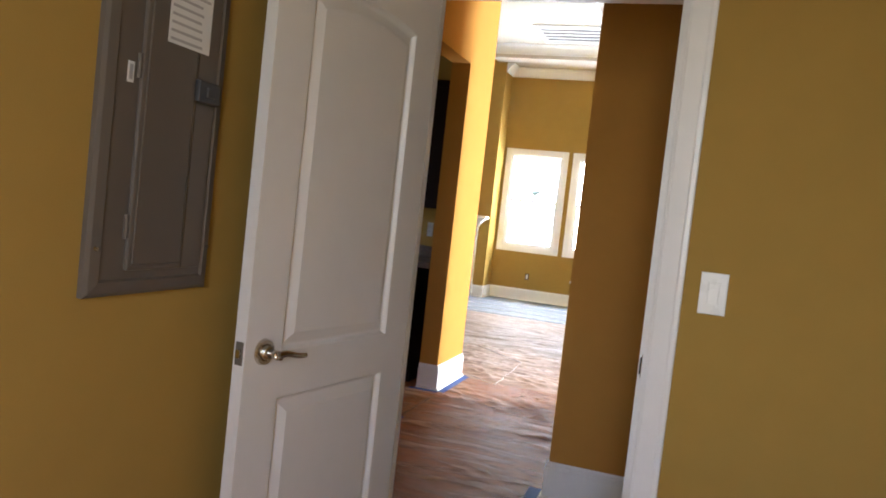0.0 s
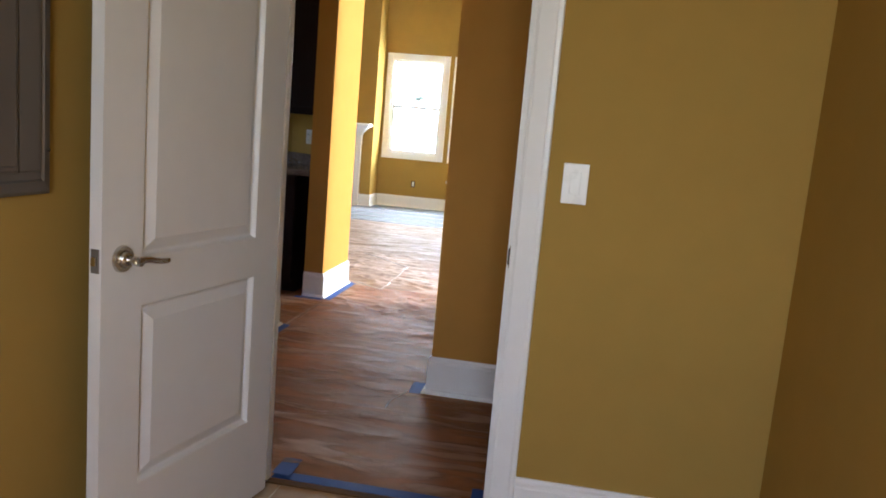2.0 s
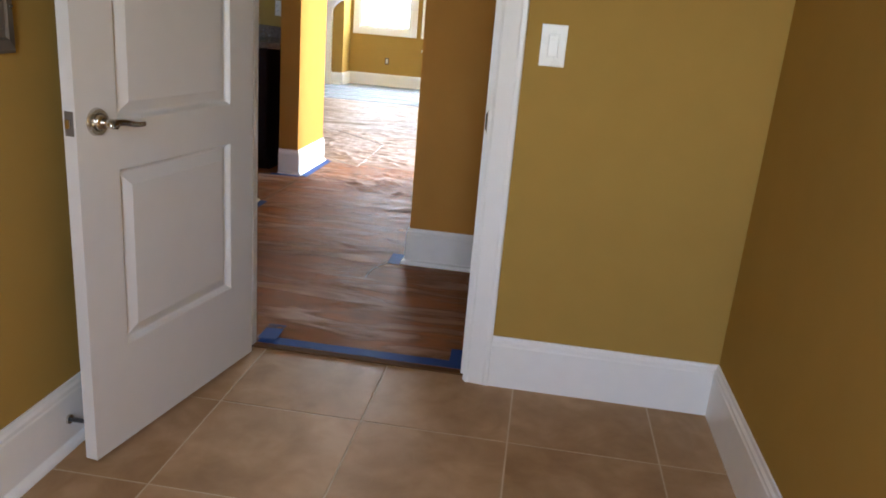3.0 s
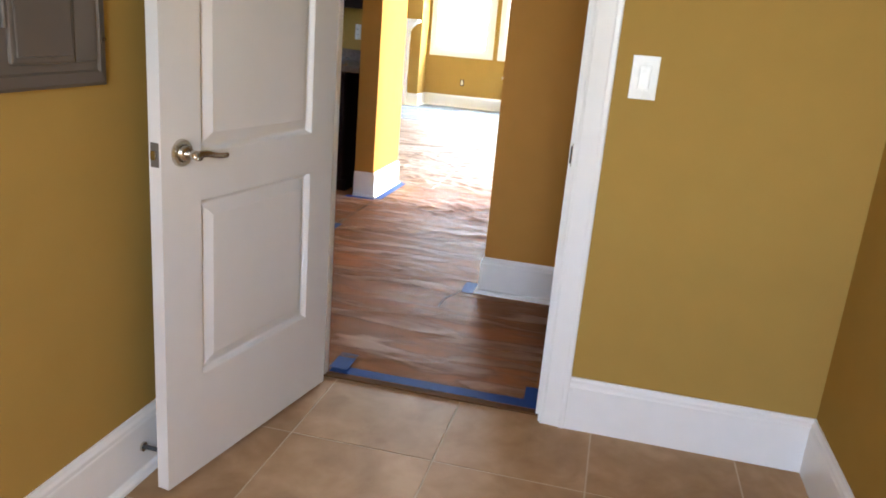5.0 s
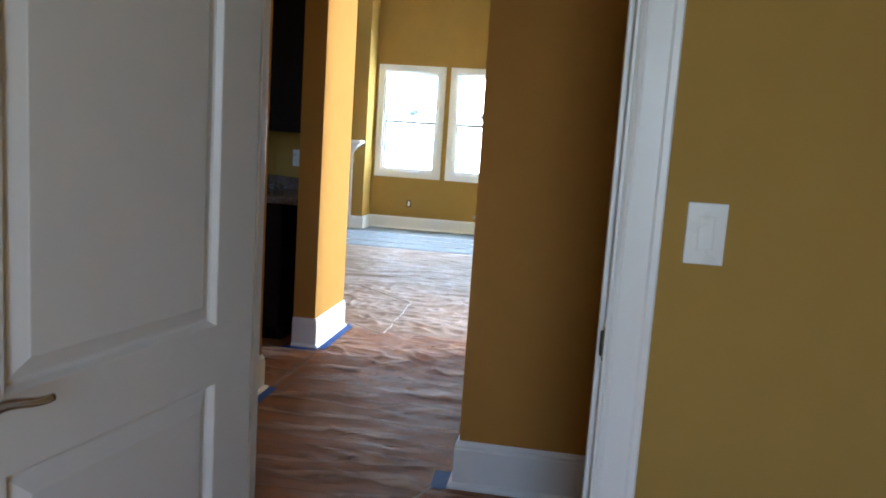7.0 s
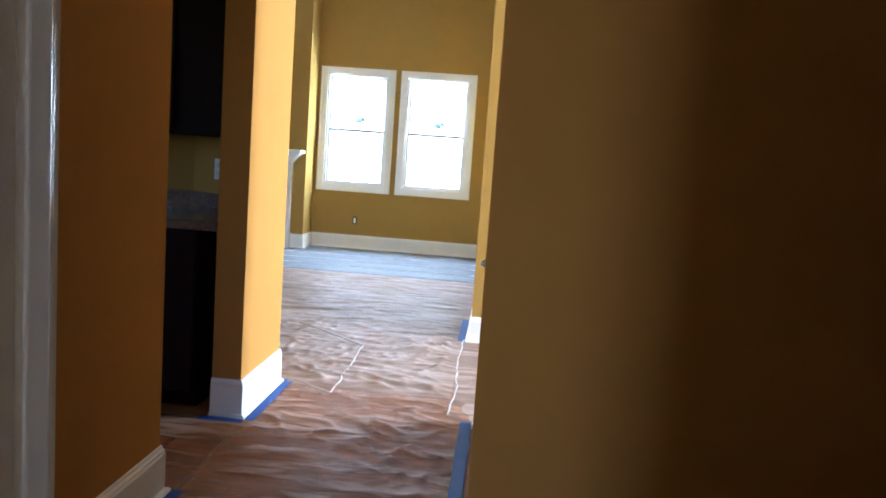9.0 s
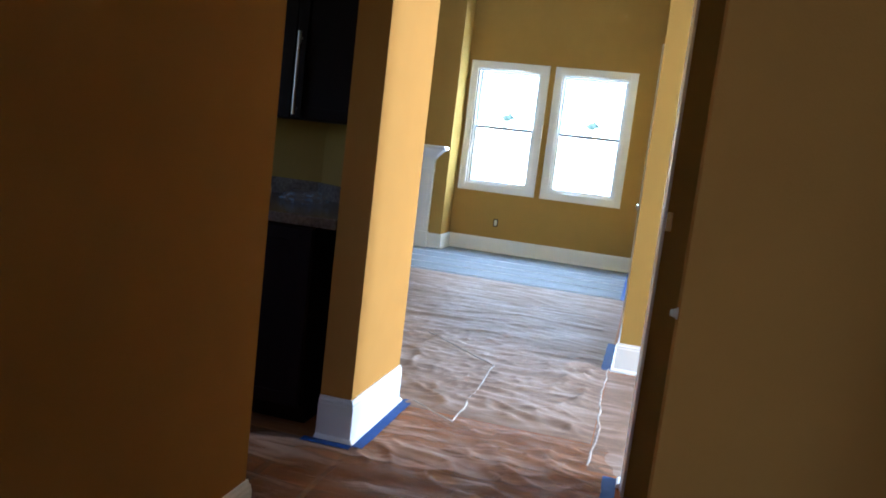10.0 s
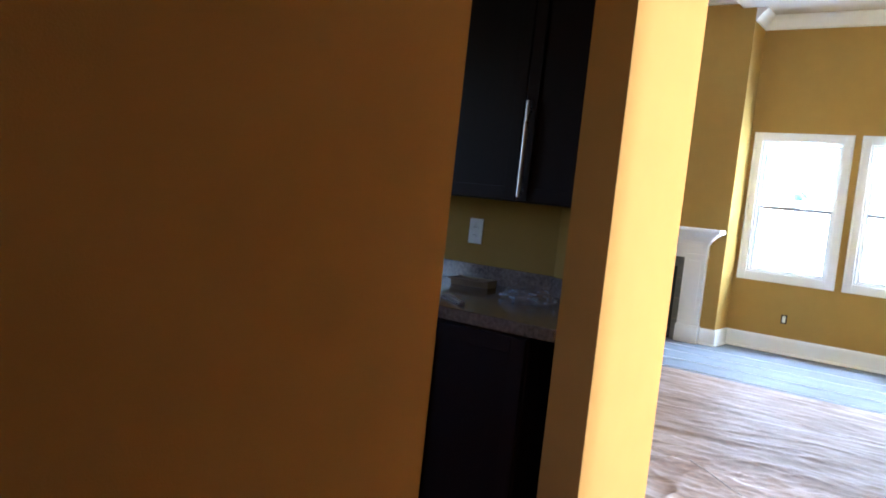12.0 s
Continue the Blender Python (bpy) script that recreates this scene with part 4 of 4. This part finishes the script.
def film(name, x0, x1, y0, y1, step, amp, mat, label, seed, notch=None):
    """A creased sheet; notch (x, y) cuts away the corner past both, and the sheet lies flatter past that x."""
    nx, ny = int((x1 - x0) / step), int((y1 - y0) / step)
    verts, faces = [], []
    for j in range(ny + 1):
        for i in range(nx + 1):
            x, y = x0 + (x1 - x0) * i / nx, y0 + (y1 - y0) * j / ny
            warp = 0.35 * noise.noise(Vector((x * 0.9, y * 0.9, seed)))
            # long creases across the walk, and crumpling where the sheet was trodden
            crumple = tread(x, y)
            lift = 0.0
            for turn, across, along, share in ((0.06, 2.6, 0.5, 0.8), (0.24, 5.0, 1.0, 0.7), (-0.16, 7.5, 1.6, 0.5), (0.36, 11.0, 2.6, 0.3)):
                u, v = x * math.cos(turn) + y * math.sin(turn), y * math.cos(turn) - x * math.sin(turn) + 0.55 * warp
                ridge = 1 - abs(noise.noise(Vector((u * along, v * across, seed + 5 * turn))))
                gate = max(0.0, min(1.0, 0.45 + 1.7 * noise.noise(Vector((x * 1.2, y * 1.8, seed + 31 * turn)))))
                lift += (1 - 0.6 * crumple) * share * gate * ridge ** 7
            if crumple > 0.01:
                for turn, across, along, share in ((0.5, 7.0, 3.4, 0.6), (-0.6, 8.0, 3.8, 0.6), (1.35, 6.0, 3.0, 0.5), (0.9, 14.0, 8.0, 0.35)):
                    u, v = x * math.cos(turn) + y * math.sin(turn), y * math.cos(turn) - x * math.sin(turn) + 0.4 * warp
                    ridge = 1 - abs(noise.noise(Vector((u * along, v * across, seed + 7 * turn))))
                    gate = max(0.0, min(1.0, 0.55 + 1.6 * noise.noise(Vector((x * 1.3, y * 1.3, seed + 20 * turn)))))
                    lift += 1.9 * crumple * share * gate * ridge ** 7
            lump = noise.noise(Vector((x * 3.1, y * 4.0, seed + 9)))
            right = notch[0] if notch and y > notch[1] else x1
            edge = max(0.0, min(1, 8 * min(x - x0, right - x, y - y0, y1 - y)))
            if notch and x > notch[0] - 0.15:
                edge *= max(0.18, 1 - 2.6 * (x - notch[0] + 0.15))
            verts.append((x, y, 0.0012 + edge * amp * (lift + 0.35 * max(0, lump))))
    for j in range(ny):
        for i in range(nx):
            a = j * (nx + 1) + i
            if notch and verts[a + 1][0] > notch[0] and verts[a + nx + 1][1] > notch[1]:
                continue
            faces.append((a, a + 1, a + nx + 2, a + nx + 1))
    data = bpy.data.meshes.new(name)
    data.from_pydata(verts, [], faces)
    data.polygons.foreach_set("use_smooth", [True] * len(data.polygons))
    data.materials.append(mat)
    return tagged(new(name, data), label, "plastic sheet", "floor protection")


film("plastic_sheet", -1.335, 0.14, 0.09, 3.40, 0.014, 0.015, FILM_HALL, "wrinkled clear plastic sheet over the hall floor", 2.0, (-0.272, 1.15))
film("plastic_sheet", -1.56, -1.31, 2.04, 2.79, 0.02, 0.006, FILM_HALL, "strip of clear plastic sheet in the kitchen opening", 5.0)
film("plastic_sheet", -3.6, -1.53, 0.5, 2.80, 0.05, 0.008, FILM_HALL, "wrinkled clear plastic sheet over the kitchen floor", 7.0)
film("plastic_sheet", -5.2, -0.405, 3.41, 7.45, 0.016, 0.013, FILM_LIVING, "wrinkled clear plastic sheet over the living room floor", 11.0)
film("plastic_sheet", -5.2, -0.405, 7.46, 9.60, 0.04, 0.003, FILM_FAR, "flat plastic sheet under the windows, blue-grey window sheen in its colour", 17.0)
film("plastic_sheet", -0.40, 3.3, 3.10, 4.72, 0.05, 0.006, FILM_LIVING, "wrinkled clear plastic sheet over the foyer floor", 13.0)


def fold(pts, wide, mat=FOLD, low=0.018):
    bm = bmesh.new()
    rows = []
    for (xa, ya), (xb, yb) in zip(pts, pts[1:]):
        a, b = Vector((xa, ya, 0)), Vector((xb, yb, 0))
        d = (b - a).normalized()
        r = Vector((d.y, -d.x, 0))
        n = max(3, int((b - a).length / 0.03))
        for i in range(n + 1):
            p = a + (b - a) * i / n + r * 0.012 * noise.noise((a + (b - a) * i / n) * 7)
            w = wide * (0.7 + 0.6 * abs(noise.noise(p * 11)))
            rows.append([bm.verts.new(p - r * w + Vector((0, 0, low))), bm.verts.new(p + Vector((0, 0, low + 0.006))), bm.verts.new(p + r * w + Vector((0, 0, low)))])
    for u, v in zip(rows, rows[1:]):
        bm.faces.new((u[0], v[0], v[1], u[1]))
        bm.faces.new((u[1], v[1], v[2], u[2]))
    for f in bm.faces:
        f.normal_update()
        if f.normal.z < 0:
            f.normal_flip()
    return tagged(mesh_object("sheet_fold", bm, mat, True), "raised milky fold where two plastic sheets overlap", "plastic sheet", "floor protection")


fold([(-1.61, 4.85), (-1.05, 4.32), (-1.03, 3.28), (-1.28, 3.46)], 0.006)
fold([(-0.40, 3.10), (-0.385, 3.6), (-0.41, 4.1), (-0.40, 4.72)], 0.0065)
fold([(-0.33, 1.12), (-0.375, 0.98), (-0.385, 0.86)], 0.005)
for fy in (7.50, 7.95, 8.4, 8.85):
    fold([(-3.6, fy), (-2.0, fy + 0.02), (-0.45, fy)], 0.006, SEAM, 0.004)

# ---- floor pieces ----
P = 0.4535
bm = bmesh.new()
box(bm, -0.98, 1.14, -3.5, 0.046, -0.1, -0.0012)
floor_u = tagged(mesh_object("floor_utility", bm, GROUT), "beige stone-look tiled floor with pale grout", "floor", kind="structure")
cells = {}
for i in range(-3, 4):
    for j in range(-8, 2):
        x0, x1 = max(-0.098 + P * i + 0.0025, -0.85), min(-0.098 + P * (i + 1) - 0.0025, 1.02)
        y0, y1 = max(-0.352 + P * j + 0.0025, -3.5), min(-0.352 + P * (j + 1) - 0.0025, 0.046)
        if x1 - x0 < 0.02 or y1 - y0 < 0.02:
            continue
        key = (round(x1 - x0, 3), round(y1 - y0, 3))
        if key not in cells:
            b = box(bmesh.new(), 0, x1 - x0, 0, y1 - y0, -0.01, 0.0, 0.0018)
            cells[key] = bpy.data.meshes.new("tile")
            b.to_mesh(cells[key])
            b.free()
            cells[key].materials.append(TILE)
        t = new("tile", cells[key])
        t.parent = floor_u
        t.location = (x0, y0, 0.0)

hall_floor = bpy.data.objects["floor_hall"]
rnd = random.Random(3)
PW = 0.083
rest = bmesh.new()
shapes = {}
for r in range(int((LR_Y - 0.08) / PW)):
    y = 0.08 + PW * r
    left, right = (LR_L, 3.4) if y > 3.45 else (-4.0, 1.2) if y < 1.1 else (-4.0, XR + 0.05) if y < 3.0 else (-4.0, 3.4)
    x = left - rnd.random() * 0.6
    while x < right:
        length = rnd.choice((0.6, 0.9, 1.2, 1.5))
        a, b = max(x, left), min(x + length, right)
        x += length
        if b - a < 0.05:
            continue
        if a > -2.2 and b < 0.5 and y < 3.4 and b - a == length or (-2.0 < a and b < 0.4 and y < 3.4):
            key = round(b - a, 3)
            if key not in shapes:
                q = box(bmesh.new(), 0, b - a - 0.0015, 0, PW - 0.0015, -0.014, -0.001, 0.0008)
                shapes[key] = bpy.data.meshes.new("plank")
                q.to_mesh(shapes[key])
                q.free()
                shapes[key].materials.append(PLANK)
            o = new("plank", shapes[key])
            o.parent = hall_floor
            o.location = (a, y, 0)
        else:
            v = [rest.verts.new((xx, yy, -0.001)) for xx, yy in ((a, y), (b - 0.0015, y), (b - 0.0015, y + PW - 0.0015), (a, y + PW - 0.0015))]
            rest.faces.new(v)
far_planks = part("planks", rest, PLANK, hall_floor)
tagged(far_planks, kind="stuff")
